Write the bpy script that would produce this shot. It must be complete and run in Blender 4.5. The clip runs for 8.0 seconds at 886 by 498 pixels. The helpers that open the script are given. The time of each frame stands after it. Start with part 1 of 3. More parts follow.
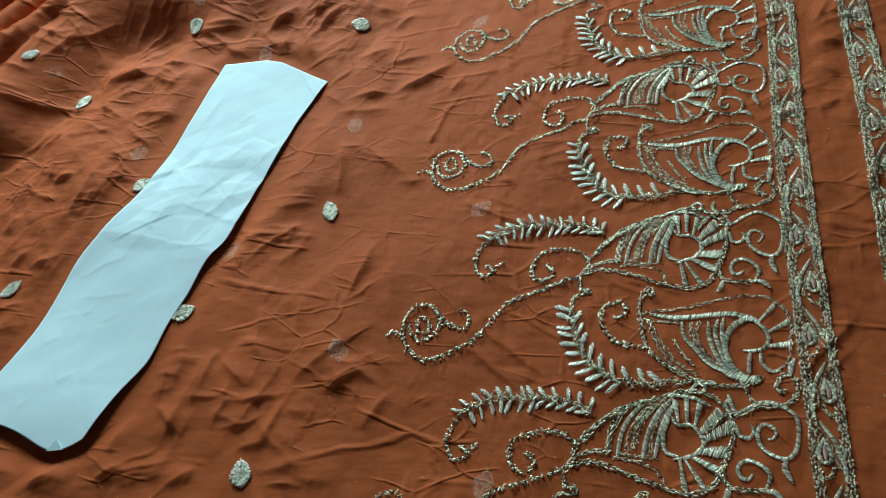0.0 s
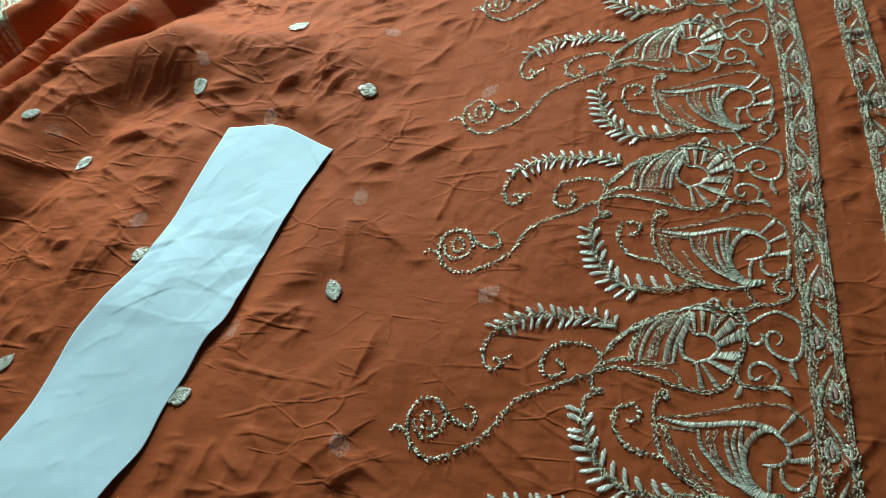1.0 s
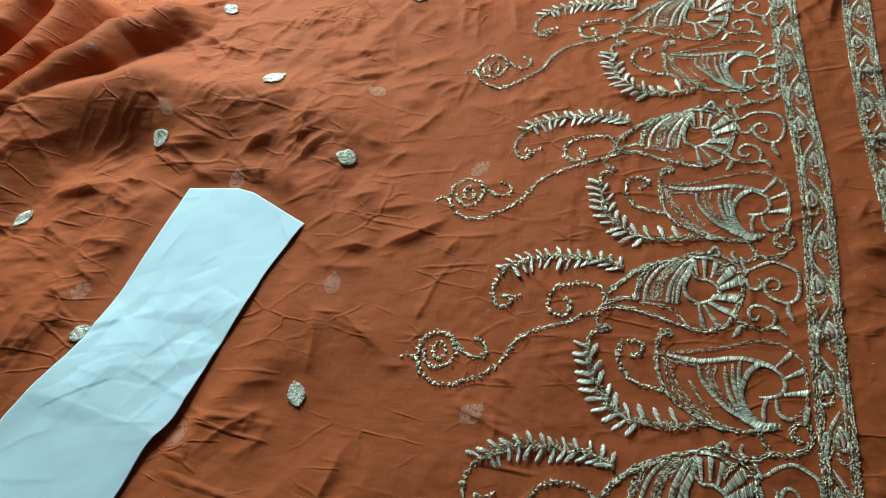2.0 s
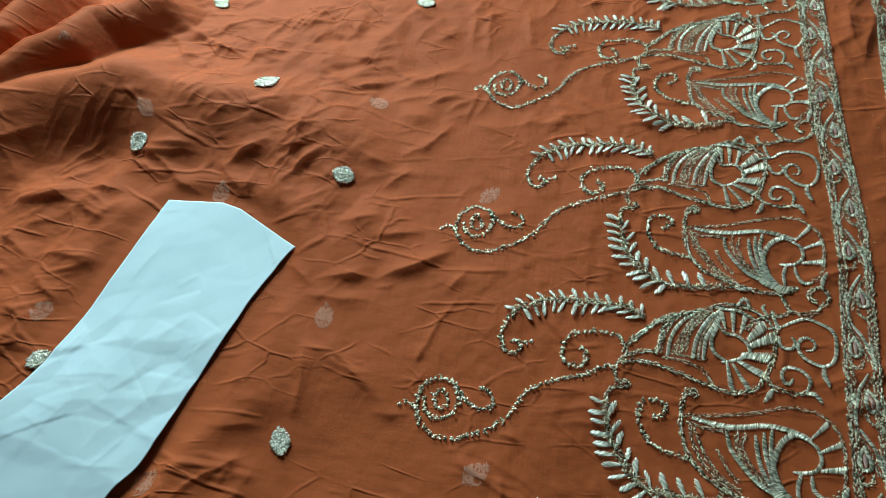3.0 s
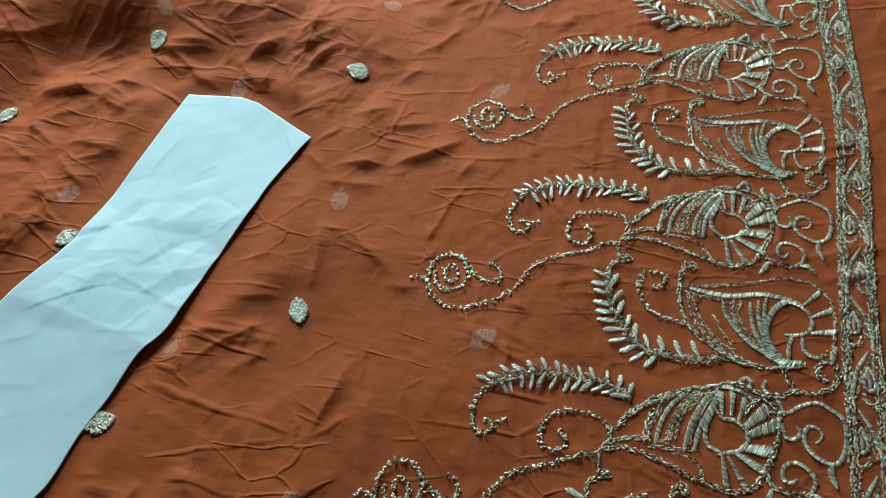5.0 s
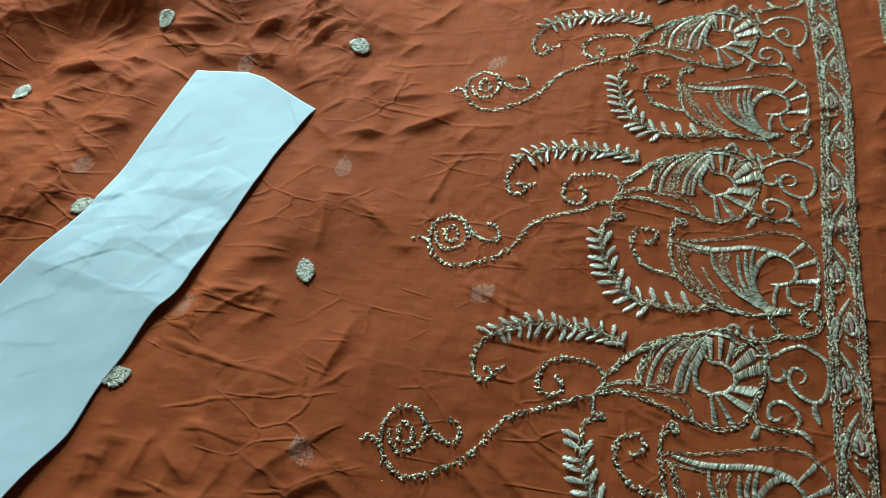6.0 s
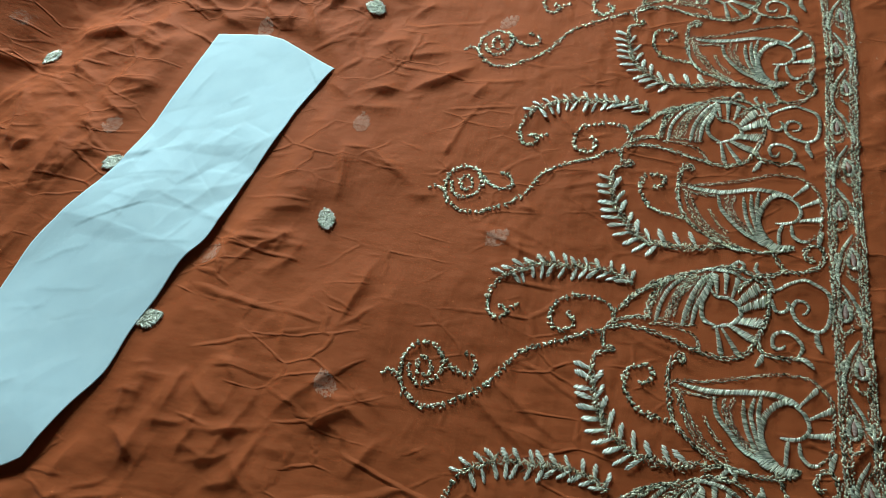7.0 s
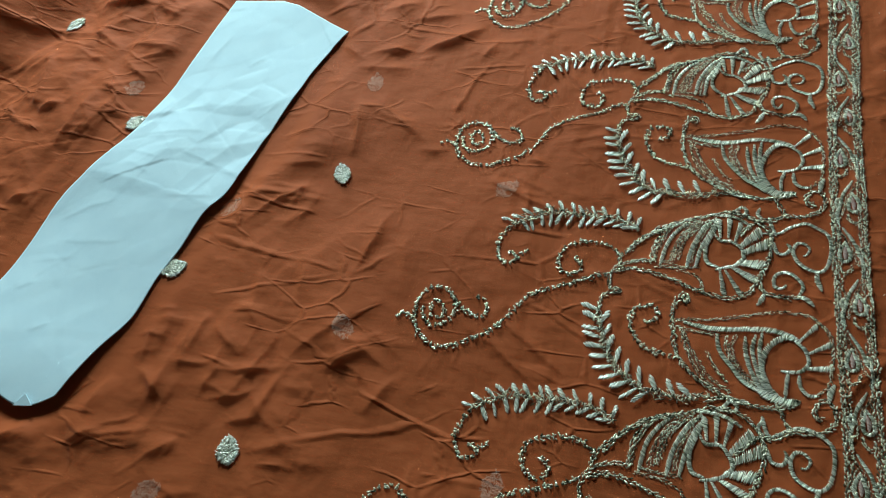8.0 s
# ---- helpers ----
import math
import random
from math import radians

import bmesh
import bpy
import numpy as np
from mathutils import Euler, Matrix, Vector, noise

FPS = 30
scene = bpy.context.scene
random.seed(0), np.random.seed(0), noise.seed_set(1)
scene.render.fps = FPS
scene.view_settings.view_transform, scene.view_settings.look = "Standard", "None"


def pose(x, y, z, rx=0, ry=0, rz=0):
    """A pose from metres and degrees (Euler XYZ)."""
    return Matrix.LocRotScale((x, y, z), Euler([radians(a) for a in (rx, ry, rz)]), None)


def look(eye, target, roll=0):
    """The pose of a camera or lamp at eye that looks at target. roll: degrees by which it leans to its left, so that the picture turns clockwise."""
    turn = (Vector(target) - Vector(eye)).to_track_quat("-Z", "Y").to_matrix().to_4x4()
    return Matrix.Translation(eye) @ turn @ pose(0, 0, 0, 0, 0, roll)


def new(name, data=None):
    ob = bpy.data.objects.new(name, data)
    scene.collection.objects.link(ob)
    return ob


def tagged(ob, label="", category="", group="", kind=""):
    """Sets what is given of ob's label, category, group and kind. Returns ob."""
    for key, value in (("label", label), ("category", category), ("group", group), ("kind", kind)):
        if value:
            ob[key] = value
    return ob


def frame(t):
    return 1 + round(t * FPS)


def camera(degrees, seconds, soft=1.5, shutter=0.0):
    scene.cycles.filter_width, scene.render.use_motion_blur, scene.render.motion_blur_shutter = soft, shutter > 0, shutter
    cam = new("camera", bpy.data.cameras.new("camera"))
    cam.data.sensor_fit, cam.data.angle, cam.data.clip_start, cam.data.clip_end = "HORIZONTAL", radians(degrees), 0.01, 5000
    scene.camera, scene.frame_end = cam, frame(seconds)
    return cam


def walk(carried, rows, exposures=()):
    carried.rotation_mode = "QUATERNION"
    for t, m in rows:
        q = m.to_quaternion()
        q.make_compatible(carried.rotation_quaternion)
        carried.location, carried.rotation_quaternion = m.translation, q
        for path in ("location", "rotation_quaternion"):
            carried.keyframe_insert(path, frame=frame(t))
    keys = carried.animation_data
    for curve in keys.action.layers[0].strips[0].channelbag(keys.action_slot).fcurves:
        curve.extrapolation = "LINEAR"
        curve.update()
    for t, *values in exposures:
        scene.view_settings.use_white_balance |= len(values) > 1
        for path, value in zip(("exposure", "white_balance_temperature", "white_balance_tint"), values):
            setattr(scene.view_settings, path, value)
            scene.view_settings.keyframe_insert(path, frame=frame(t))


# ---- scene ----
cam = camera(65.4, 8.0, soft=0.65)
METRES, EYE, TILT, LEAN, TURN = 0.30, 0.32993, -58.671, 15.596, 8.0
ROWS = [
    (0.0, 0.0, 0.0, 0.0, 0.0, 0.0, -0.0),
    (0.5, -0.0066, 0.0103, 0.049, 0.03, 0.83, -0.16),
    (1.0, -0.0127, 0.0389, 0.1352, 0.04, 1.19, -0.83),
    (1.5, -0.0033, 0.1125, 0.2244, -1.89, 1.32, -2.01),
    (2.0, -0.0406, 0.1777, 0.3208, -2.51, 1.53, -3.65),
    (3.5, -0.1046, 0.3215, 0.386, -5.55, 1.3, -6.72),
    (4.0, -0.0943, 0.299, 0.3444, -5.4, 0.67, -6.53),
    (4.5, -0.0839, 0.2822, 0.3006, -5.19, -0.33, -6.2),
    (5.0, -0.0956, 0.2448, 0.2408, -4.36, -1.43, -6.98),
    (6.5, -0.0839, 0.17, 0.1401, -3.96, -1.31, -6.2),
    (7.0, -0.0884, 0.1414, 0.0938, -3.12, -2.18, -6.0),
    (7.5, -0.0972, 0.1189, 0.0541, -2.93, -1.98, -6.13),
    (8.0, -0.0862, 0.0944, 0.0206, -2.24, -2.88, -5.75),
]
walk(cam, [(t, pose(0, 0, EYE, TILT, LEAN, TURN) @ pose(METRES * x, METRES * y, METRES * z, 90 + pitch, roll, yaw)) for t, x, y, z, yaw, pitch, roll in ROWS],
     exposures=[(0.0, 0.0), (2.0, -0.08), (3.5, -0.22), (5.0, -0.14), (6.5, -0.08), (8.0, -0.06)])

# ---- light: an area lamp in an added, unseen window beyond the cloth ----
world = bpy.data.worlds.new("sky")
scene.world = world
world.use_nodes = True
sky = world.node_tree.nodes.new("ShaderNodeTexSky")
sky.sky_type, sky.sun_disc = "NISHITA", False
sky.sun_elevation, sky.sun_rotation = radians(35), radians(160)
world.node_tree.links.new(sky.outputs[0], world.node_tree.nodes["Background"].inputs[0])
world.node_tree.nodes["Background"].inputs[1].default_value = 0.1

# lamp place, size and strength are set to match the cloth's shading
lamp = bpy.data.lights.new("unseen_key_lamp", "AREA")
lamp.shape, lamp.size, lamp.size_y = "RECTANGLE", 0.30, 0.26
lamp.energy, lamp.color = 17.6, (0.72, 0.97, 1.0)
new("unseen_key_lamp", lamp).matrix_world = look((-0.56, 1.06, 0.52), (-0.40, 0.45, 0.05))


# ---- materials ----
def material(name):
    m = bpy.data.materials.new(name)
    m.use_nodes = True
    return m, m.node_tree.nodes, m.node_tree.links, m.node_tree.nodes["Principled BSDF"]


def noise_node(nodes, links, scale, detail=4.0, stretch=(1, 1, 1)):
    co = nodes.new("ShaderNodeNewGeometry")
    mp = nodes.new("ShaderNodeMapping")
    mp.inputs["Scale"].default_value = stretch
    links.new(co.outputs["Position"], mp.inputs["Vector"])
    n = nodes.new("ShaderNodeTexNoise")
    n.inputs["Scale"].default_value, n.inputs["Detail"].default_value = scale, detail
    links.new(mp.outputs[0], n.inputs["Vector"])
    return n.outputs["Fac"]


def ramp(nodes, links, fac, *stops):
    r = nodes.new("ShaderNodeValToRGB")
    while len(r.color_ramp.elements) < len(stops):
        r.color_ramp.elements.new(0.5)
    for e, (p, c) in zip(r.color_ramp.elements, stops):
        e.position, e.color = p, (*c, 1)
    links.new(fac, r.inputs[0])
    return r.outputs[0]


def bump(nodes, links, shader, height, strength, distance):
    b = nodes.new("ShaderNodeBump")
    b.inputs["Strength"].default_value, b.inputs["Distance"].default_value = strength, distance
    links.new(height, b.inputs["Height"])
    links.new(b.outputs[0], shader.inputs["Normal"])
    return b


def cloth_material(name, see_through):
    m, nodes, links, p = material(name)
    patch = noise_node(nodes, links, 9, 5)
    links.new(ramp(nodes, links, patch, (0.25, (0.462, 0.102, 0.028)), (0.75, (0.588, 0.140, 0.042))), p.inputs["Base Color"])
    p.inputs["Roughness"].default_value = 0.72
    p.inputs["Specular IOR Level"].default_value = 0.15
    p.inputs["Sheen Weight"].default_value = 0.05
    p.inputs["Sheen Roughness"].default_value = 0.5
    # crepe grain: fine threads across, a slower crinkle along
    weave = noise_node(nodes, links, 420, 2, (1, 0.16, 1))
    crepe = noise_node(nodes, links, 110, 4, (0.5, 1.6, 1))
    mix = nodes.new("ShaderNodeMath")
    mix.operation = "MULTIPLY_ADD"
    mix.inputs[1].default_value = 0.45
    links.new(weave, mix.inputs[0])
    links.new(crepe, mix.inputs[2])
    # sharp crease lines: the edges of large uneven cells, here and there, in three sizes and ways
    total = mix.outputs[0]
    for scale, turn, stretch, depth, seen in ((17, 25, 0.40, 1.2, 0.55), (31, 115, 0.4, 1.7, 0.50), (58, 60, 0.5, 1.2, 0.50)):
        geo, turned = nodes.new("ShaderNodeNewGeometry"), nodes.new("ShaderNodeMapping")
        turned.inputs["Rotation"].default_value = (0, 0, radians(turn))
        turned.inputs["Scale"].default_value = (stretch, 1, 0)
        links.new(geo.outputs["Position"], turned.inputs["Vector"])
        wave = nodes.new("ShaderNodeTexNoise")
        wave.inputs["Scale"].default_value, wave.inputs["Detail"].default_value = scale * 0.8, 3
        links.new(turned.outputs[0], wave.inputs["Vector"])
        bend = nodes.new("ShaderNodeVectorMath")
        bend.operation = "MULTIPLY_ADD"
        bend.inputs[1].default_value = (0.5 / scale,) * 3
        links.new(wave.outputs["Color"], bend.inputs[0])
        links.new(turned.outputs[0], bend.inputs[2])
        cell = nodes.new("ShaderNodeTexVoronoi")
        cell.feature = "DISTANCE_TO_EDGE"
        cell.inputs["Scale"].default_value = scale
        links.new(bend.outputs[0], cell.inputs["Vector"])
        ridge = nodes.new("ShaderNodeMapRange")
        ridge.interpolation_type = "SMOOTHSTEP"
        for key, value in (("From Min", 0.0), ("From Max", 0.055), ("To Min", depth), ("To Max", 0.0)):
            ridge.inputs[key].default_value = value
        links.new(cell.outputs["Distance"], ridge.inputs["Value"])
        where, gain = nodes.new("ShaderNodeMapRange"), nodes.new("ShaderNodeMath")
        where.inputs["From Min"].default_value, where.inputs["From Max"].default_value = seen, seen + 0.14
        links.new(noise_node(nodes, links, 13 + scale * 0.2, 2), where.inputs["Value"])
        gain.operation = "MULTIPLY_ADD"
        links.new(ridge.outputs[0], gain.inputs[0])
        links.new(where.outputs[0], gain.inputs[1])
        links.new(total, gain.inputs[2])
        total = gain.outputs[0]
    bump(nodes, links, p, total, 0.65, 0.0007)
    if see_through:
        clear, both = nodes.new("ShaderNodeBsdfTransparent"), nodes.new("ShaderNodeMixShader")
        both.inputs[0].default_value = see_through
        links.new(p.outputs[0], both.inputs[1])
        links.new(clear.outputs[0], both.inputs[2])
        links.new(both.outputs[0], nodes["Material Output"].inputs["Surface"])
    return m


def thread_material(name, dark, light, metal, rough):
    m, nodes, links, p = material(name)
    # random tone per stitch: partly thread colour, partly painted-in sparkle and shadow
    geo = nodes.new("ShaderNodeNewGeometry")
    mid = tuple(0.6 * a + 0.4 * b for a, b in zip(dark, light))
    links.new(ramp(nodes, links, geo.outputs["Random Per Island"], (0.0, dark), (0.35, mid), (0.65, light), (1.0, light)), p.inputs["Base Color"])
    p.inputs["Metallic"].default_value, p.inputs["Roughness"].default_value = metal, rough
    fibre = noise_node(nodes, links, 1800, 2)
    bump(nodes, links, p, fibre, 0.3, 0.0002)
    return m


def plain_material(name, a, b, rough, scale, depth=0.0006):
    m, nodes, links, p = material(name)
    n = noise_node(nodes, links, scale, 6)
    links.new(ramp(nodes, links, n, (0.3, a), (0.7, b)), p.inputs["Base Color"])
    p.inputs["Roughness"].default_value = rough
    bump(nodes, links, p, n, 0.3, depth)
    return m


CLOTH = cloth_material("orange_chiffon", 0.45)
LINING = cloth_material("orange_chiffon_lower", 0)
SILVER = thread_material("silver_silk_thread", (0.20, 0.21, 0.12), (1.0, 0.97, 0.80), 0.42, 0.28)
# dark and bright ends are spread wide to paint in gap shadow and glints
ZARI = thread_material("sparkle_toned_metal_thread", (0.045, 0.042, 0.018), (1.0, 0.94, 0.69), 0.50, 0.27)
SILK = thread_material("pale_silver_silk", (0.38, 0.40, 0.28), (1.0, 0.98, 0.85), 0.20, 0.27)
PINK = thread_material("faded_pink_thread", (0.45, 0.26, 0.22), (0.62, 0.44, 0.38), 0.2, 0.5)
# paleness put into the colour makes up for light lost under the cloth
PALE = thread_material("pale_thread", (0.80, 0.70, 0.58), (0.95, 0.86, 0.74), 0.0, 0.6)
PAPER = plain_material("pale_blue_white_paper", (0.62, 0.81, 0.88), (0.66, 0.85, 0.91), 0.85, 60, 0.0002)
# tone chosen for how much fill the unseen walls return to the cloth
PLASTER = plain_material("grey_green_plaster", (0.46, 0.48, 0.47), (0.52, 0.54, 0.53), 0.9, 6)
CONCRETE = plain_material("grey_floor", (0.24, 0.23, 0.22), (0.32, 0.31, 0.29), 0.6, 12)
FRAME = plain_material("white_frame_paint", (0.74, 0.74, 0.72), (0.8, 0.8, 0.78), 0.4, 20)


def mesh_object(name, verts, faces, mat, parent=None, smooth=True):
    me = bpy.data.meshes.new(name)
    me.from_pydata(verts, [], faces)
    me.materials.append(mat)
    if smooth:
        me.shade_smooth()
    ob = new(name, me)
    ob.parent = parent
    return ob


def box_mesh(bm, x0, x1, y0, y1, z0, z1):
    m = Matrix.Translation(((x0 + x1) / 2, (y0 + y1) / 2, (z0 + z1) / 2)) @ Matrix.Diagonal((x1 - x0, y1 - y0, z1 - z0, 1))
    bmesh.ops.create_cube(bm, size=1, matrix=m)


def box(name, bounds, mat, parent=None):
    bm = bmesh.new()
    for b in bounds:
        box_mesh(bm, *b)
    me = bpy.data.meshes.new(name)
    bm.to_mesh(me)
    bm.free()
    me.materials.append(mat)
    ob = new(name, me)
    ob.parent = parent
    return ob


# ---- the room: unseen, added to close the place and bounce fill light ----
X0, X1, Y0, Y1, TOP = -2.2, 1.8, -1.8, 1.09, 2.6
tagged(box("floor", [(X0, X1, Y0, Y1, -0.12, -0.004)], CONCRETE), "grey smooth concrete floor under the cloth", "floor", kind="structure")
tagged(box("ceiling", [(X0, X1, Y0, Y1, TOP, TOP + 0.1)], PLASTER), "unseen grey-green plaster ceiling", "ceiling", kind="structure")
tagged(box("wall_west", [(X0 - 0.12, X0, Y0, Y1, -0.12, TOP)], PLASTER), "unseen plain grey-green plaster wall", "wall", kind="structure")
tagged(box("wall_east", [(X1, X1 + 0.12, Y0, Y1, -0.12, TOP)], PLASTER), "unseen plain grey-green plaster wall", "wall", kind="structure")
tagged(box("wall_south", [(X0, X1, Y0 - 0.12, Y0, -0.12, TOP)], PLASTER), "unseen plain grey-green plaster wall", "wall", kind="structure")
# window opening and frame are unseen, added to suit the lamp
wx0, wx1, wz0, wz1 = -0.76, -0.36, 0.34, 0.70
tagged(box("wall_north", [(X0, wx0, Y1, Y1 + 0.12, -0.12, TOP), (wx1, X1, Y1, Y1 + 0.12, -0.12, TOP),
                          (wx0, wx1, Y1, Y1 + 0.12, -0.12, wz0), (wx0, wx1, Y1, Y1 + 0.12, wz1, TOP)], PLASTER),
       "unseen grey-green plaster wall, its window opening added for the lamp", "wall", kind="structure")
window = tagged(box("unseen_window_1", [(wx0, wx0 + 0.04, Y1 + 0.03, Y1 + 0.08, wz0, wz1), (wx1 - 0.04, wx1, Y1 + 0.03, Y1 + 0.08, wz0, wz1),
                                 (wx0 + 0.04, wx1 - 0.04, Y1 + 0.03, Y1 + 0.08, wz0, wz0 + 0.04),
                                 (wx0 + 0.04, wx1 - 0.04, Y1 + 0.03, Y1 + 0.08, wz1 - 0.04, wz1)], FRAME),
                "unseen white window frame, added round the area lamp", "window", kind="structure")


# ---- the lie of the cloth: a height for every place ----
def lattice(x, y, seed):
    """Smooth gradient noise, about -0.7 to 0.7."""
    xi, yi = np.floor(x).astype(np.int64), np.floor(y).astype(np.int64)
    xf, yf = x - xi, y - yi

    def grad(i, j, dx, dy):
        h = (i * 374761393 + j * 668265263 + seed * 974711) & 0x7FFFFFFF
        h = ((h ^ (h >> 13)) * 1274126177) & 0x7FFFFFFF
        a = (h ^ (h >> 16)) % 4096 * (2 * np.pi / 4096)
        return np.cos(a) * dx + np.sin(a) * dy

    u, v = xf * xf * xf * (xf * (xf * 6 - 15) + 10), yf * yf * yf * (yf * (yf * 6 - 15) + 10)
    lo = grad(xi, yi, xf, yf) * (1 - u) + grad(xi + 1, yi, xf - 1, yf) * u
    hi = grad(xi, yi + 1, xf, yf - 1) * (1 - u) + grad(xi + 1, yi + 1, xf - 1, yf - 1) * u
    return lo * (1 - v) + hi * v


def step(a, b, x):
    t = np.clip((x - a) / (b - a), 0, 1)
    return t * t * (3 - 2 * t)


def along(points, x, y):
    """Distance to a line of points, signed (plus: to its left), and how far along it (0 to 1)."""
    best, sign, place = np.full(x.shape, 9.0), np.ones(x.shape), np.zeros(x.shape)
    n = len(points) - 1
    for k in range(n):
        (ax, ay), (bx, by) = points[k], points[k + 1]
        dx, dy = bx - ax, by - ay
        t = np.clip(((x - ax) * dx + (y - ay) * dy) / (dx * dx + dy * dy), 0, 1)
        ex, ey = x - ax - t * dx, y - ay - t * dy
        d = np.hypot(ex, ey)
        near = d < best
        best = np.where(near, d, best)
        sign = np.where(near, np.sign(dx * ey - dy * ex), sign)
        place = np.where(near, (k + t) / n, place)
    return best * sign, place


# crests of the three soft folds, from the open end to where they flatten out
FOLDS = [
    ([(-0.64, 0.22), (-0.481, 0.292), (-0.447, 0.377), (-0.435, 0.395), (-0.417, 0.405), (-0.387, 0.417), (-0.368, 0.427), (-0.347, 0.427), (-0.323, 0.423), (-0.289, 0.423), (-0.253, 0.421), (-0.223, 0.416)], 0.027, 0.046, 0.03, 0.3),
    ([(-0.66, 0.25), (-0.499, 0.327), (-0.452, 0.393), (-0.440, 0.413), (-0.428, 0.433), (-0.413, 0.449), (-0.407, 0.473), (-0.389, 0.485), (-0.374, 0.501)], 0.033, 0.026, 0.022, 0.7),
    ([(-0.66, 0.29), (-0.513, 0.348), (-0.470, 0.424), (-0.460, 0.448), (-0.455, 0.475), (-0.453, 0.502)], 0.033, 0.022, 0.02, 1),
    ([(-0.69, 0.34), (-0.538, 0.383), (-0.539, 0.422), (-0.490, 0.463), (-0.482, 0.502)], 0.038, 0.018, 0.05, 1),
]
PAPER_LINE = [(-0.274, 0.302), (-0.284, 0.260), (-0.308, 0.199), (-0.321, 0.154), (-0.332, 0.106)]


def soft(x, y):
    """The broad lie: folds and slow swells, in metres."""
    d = -0.13 - np.maximum(x, -0.62)
    z = 0.0425 * (d + np.sqrt(d * d + 0.0008))  # the cloth lies piled up towards its west side
    z = z + 0.0026 * lattice(x * 9, y * 9, 3) + 0.0014 * lattice(x * 21, y * 17, 4)
    top = np.zeros(np.shape(x))
    for pts, high, near, far, last in FOLDS:
        # a rounded crest, a plain steep slope on the near side, a softer one behind
        d, s = along(pts, x, y)
        fade = last + (1 - last) * (1 - step(0.5, 1.0, s))
        ramp_near = np.clip(1 - (np.sqrt(d * d + 0.00004) - 0.006) / near, 0, 1)
        ramp_near = 0.55 * ramp_near + 0.45 * ramp_near * ramp_near * (3 - 2 * ramp_near)
        top = np.maximum(top, high * fade * np.where(d > 0, np.exp(-(d / far) ** 1.7), ramp_near))
    z = z + top
    return z * step(-1.04, -0.80, x) * step(-0.44, -0.25, y) * (1 - step(0.75, 0.96, y)) + 0.001


CREASES_MIDDLE = [
    (-198, 269, -192, 231, 2.2, 7), (-198, 269, -144, 240, 1.8, 16), (-159, 197, -171, 153, 2, 9), (-150, 117, -172, 102, 2, 9),
    (-151, 144, -196, 100, 1.6, 14), (-135, 242, -154, 238, 1.2, 7), (-149, 197, -144, 149, 1.2, 18), (-206, 223, -228, 218, 1, 5),
    (-226, 199, -249, 197, 1, 4), (-197, 158, -197, 136, 1, 4), (-221, 151, -219, 128, 1, 4), (-217, 102, -235, 117, 1.5, 6),
    (-136, 104, -148, 85, 1.6, 10)]
CREASES_TOP = [
    (-131, 335, -169, 312, 3.2, 8), (-169, 312, -203, 308, 2, 7), (-129, 308, -120, 325, 1.6, 6), (-150, 346, -178, 339, 1.5, 6),
    (-204, 304, -238, 321, 2, 6), (-212, 284, -237, 282, 1.4, 4), (-236, 348, -252, 378, 2, 6), (-284, 377, -254, 349, 2, 6),
    (-257, 397, -283, 371, 2, 7), (-222, 409, -246, 390, 1.6, 7), (-176, 353, -201, 346, 1.5, 6), (-136, 277, -137, 268, 1, 4),
    (-96, 364, -128, 360, 1.2, 8), (-165, 389, -180, 373, 1.4, 6), (-171, 298, -207, 296, 1.5, 7)]
CREASES_LEFT = [
    (-361, 346, -392, 330, 2.6, 8), (-385, 307, -485, 304, 2.4, 8), (-337, 348, -361, 346, 2, 6), (-325, 300, -367, 298, 2.2, 6),
    (-417, 286, -409, 237, 2.6, 9), (-389, 245, -403, 235, 2.6, 7), (-415, 225, -394, 222, 2, 5), (-422, 211, -423, 195, 2, 8),
    (-371, 257, -382, 205, 2.2, 10), (-398, 182, -407, 169, 2, 6), (-351, 226, -365, 196, 1.6, 6), (-375, 181, -392, 170, 2, 6),
    (-340, 372, -313, 361, 2, 7), (-400, 382, -438, 359, 2, 10), (-300, 381, -343, 378, 2, 6), (-386, 145, -403, 141, 2, 6)]
CREASES_LOW = [
    (-277, 121, -285, 93, 2.4, 7), (-249, 116, -247, 90, 2, 7), (-251, 99, -257, 67, 2.2, 8), (-280, 81, -286, 61, 2.5, 8),
    (-241, 123, -244, 100, 1.8, 6), (-268, 88, -246, 74, 2, 6), (-273, 56, -290, 46, 2.2, 8), (-310, 50, -326, 39, 2.5, 9),
    (-223, 98, -230, 78, 1.5, 6), (-211, 118, -222, 131, 1.2, 4), (-196, 75, -213, 68, 1.4, 6), (-233, 57, -245, 45, 2, 7),
    (-154, 56, -179, 60, 1.2, 9), (-168, 66, -198, 59, 1.4, 8)]
CREASES_FAR = [
    (-148, 476, -189, 455, 2, 9), (-237, 436, -242, 381, 2.2, 9), (-158, 430, -183, 429, 1.4, 10), (-147, 429, -163, 404, 1.6, 7),
    (-204, 398, -177, 387, 2.2, 12), (-334, 381, -303, 359, 2.2, 7), (-311, 362, -277, 350, 2.2, 7), (-257, 361, -242, 339, 2, 6),
    (-302, 385, -332, 383, 2, 6), (-257, 392, -279, 382, 1.4, 6), (-367, 346, -399, 329, 2.6, 8), (-353, 491, -304, 471, 2.4, 8),
    (-358, 481, -333, 451, 2.4, 8), (-290, 479, -297, 453, 2, 7)]
CREASES_EDGE = [
    (-277, 516, -292, 484, 2, 7), (-264, 527, -278, 492, 2, 7), (-151, 538, -147, 493, 1.8, 7), (-138, 534, -135, 489, 1.8, 7),
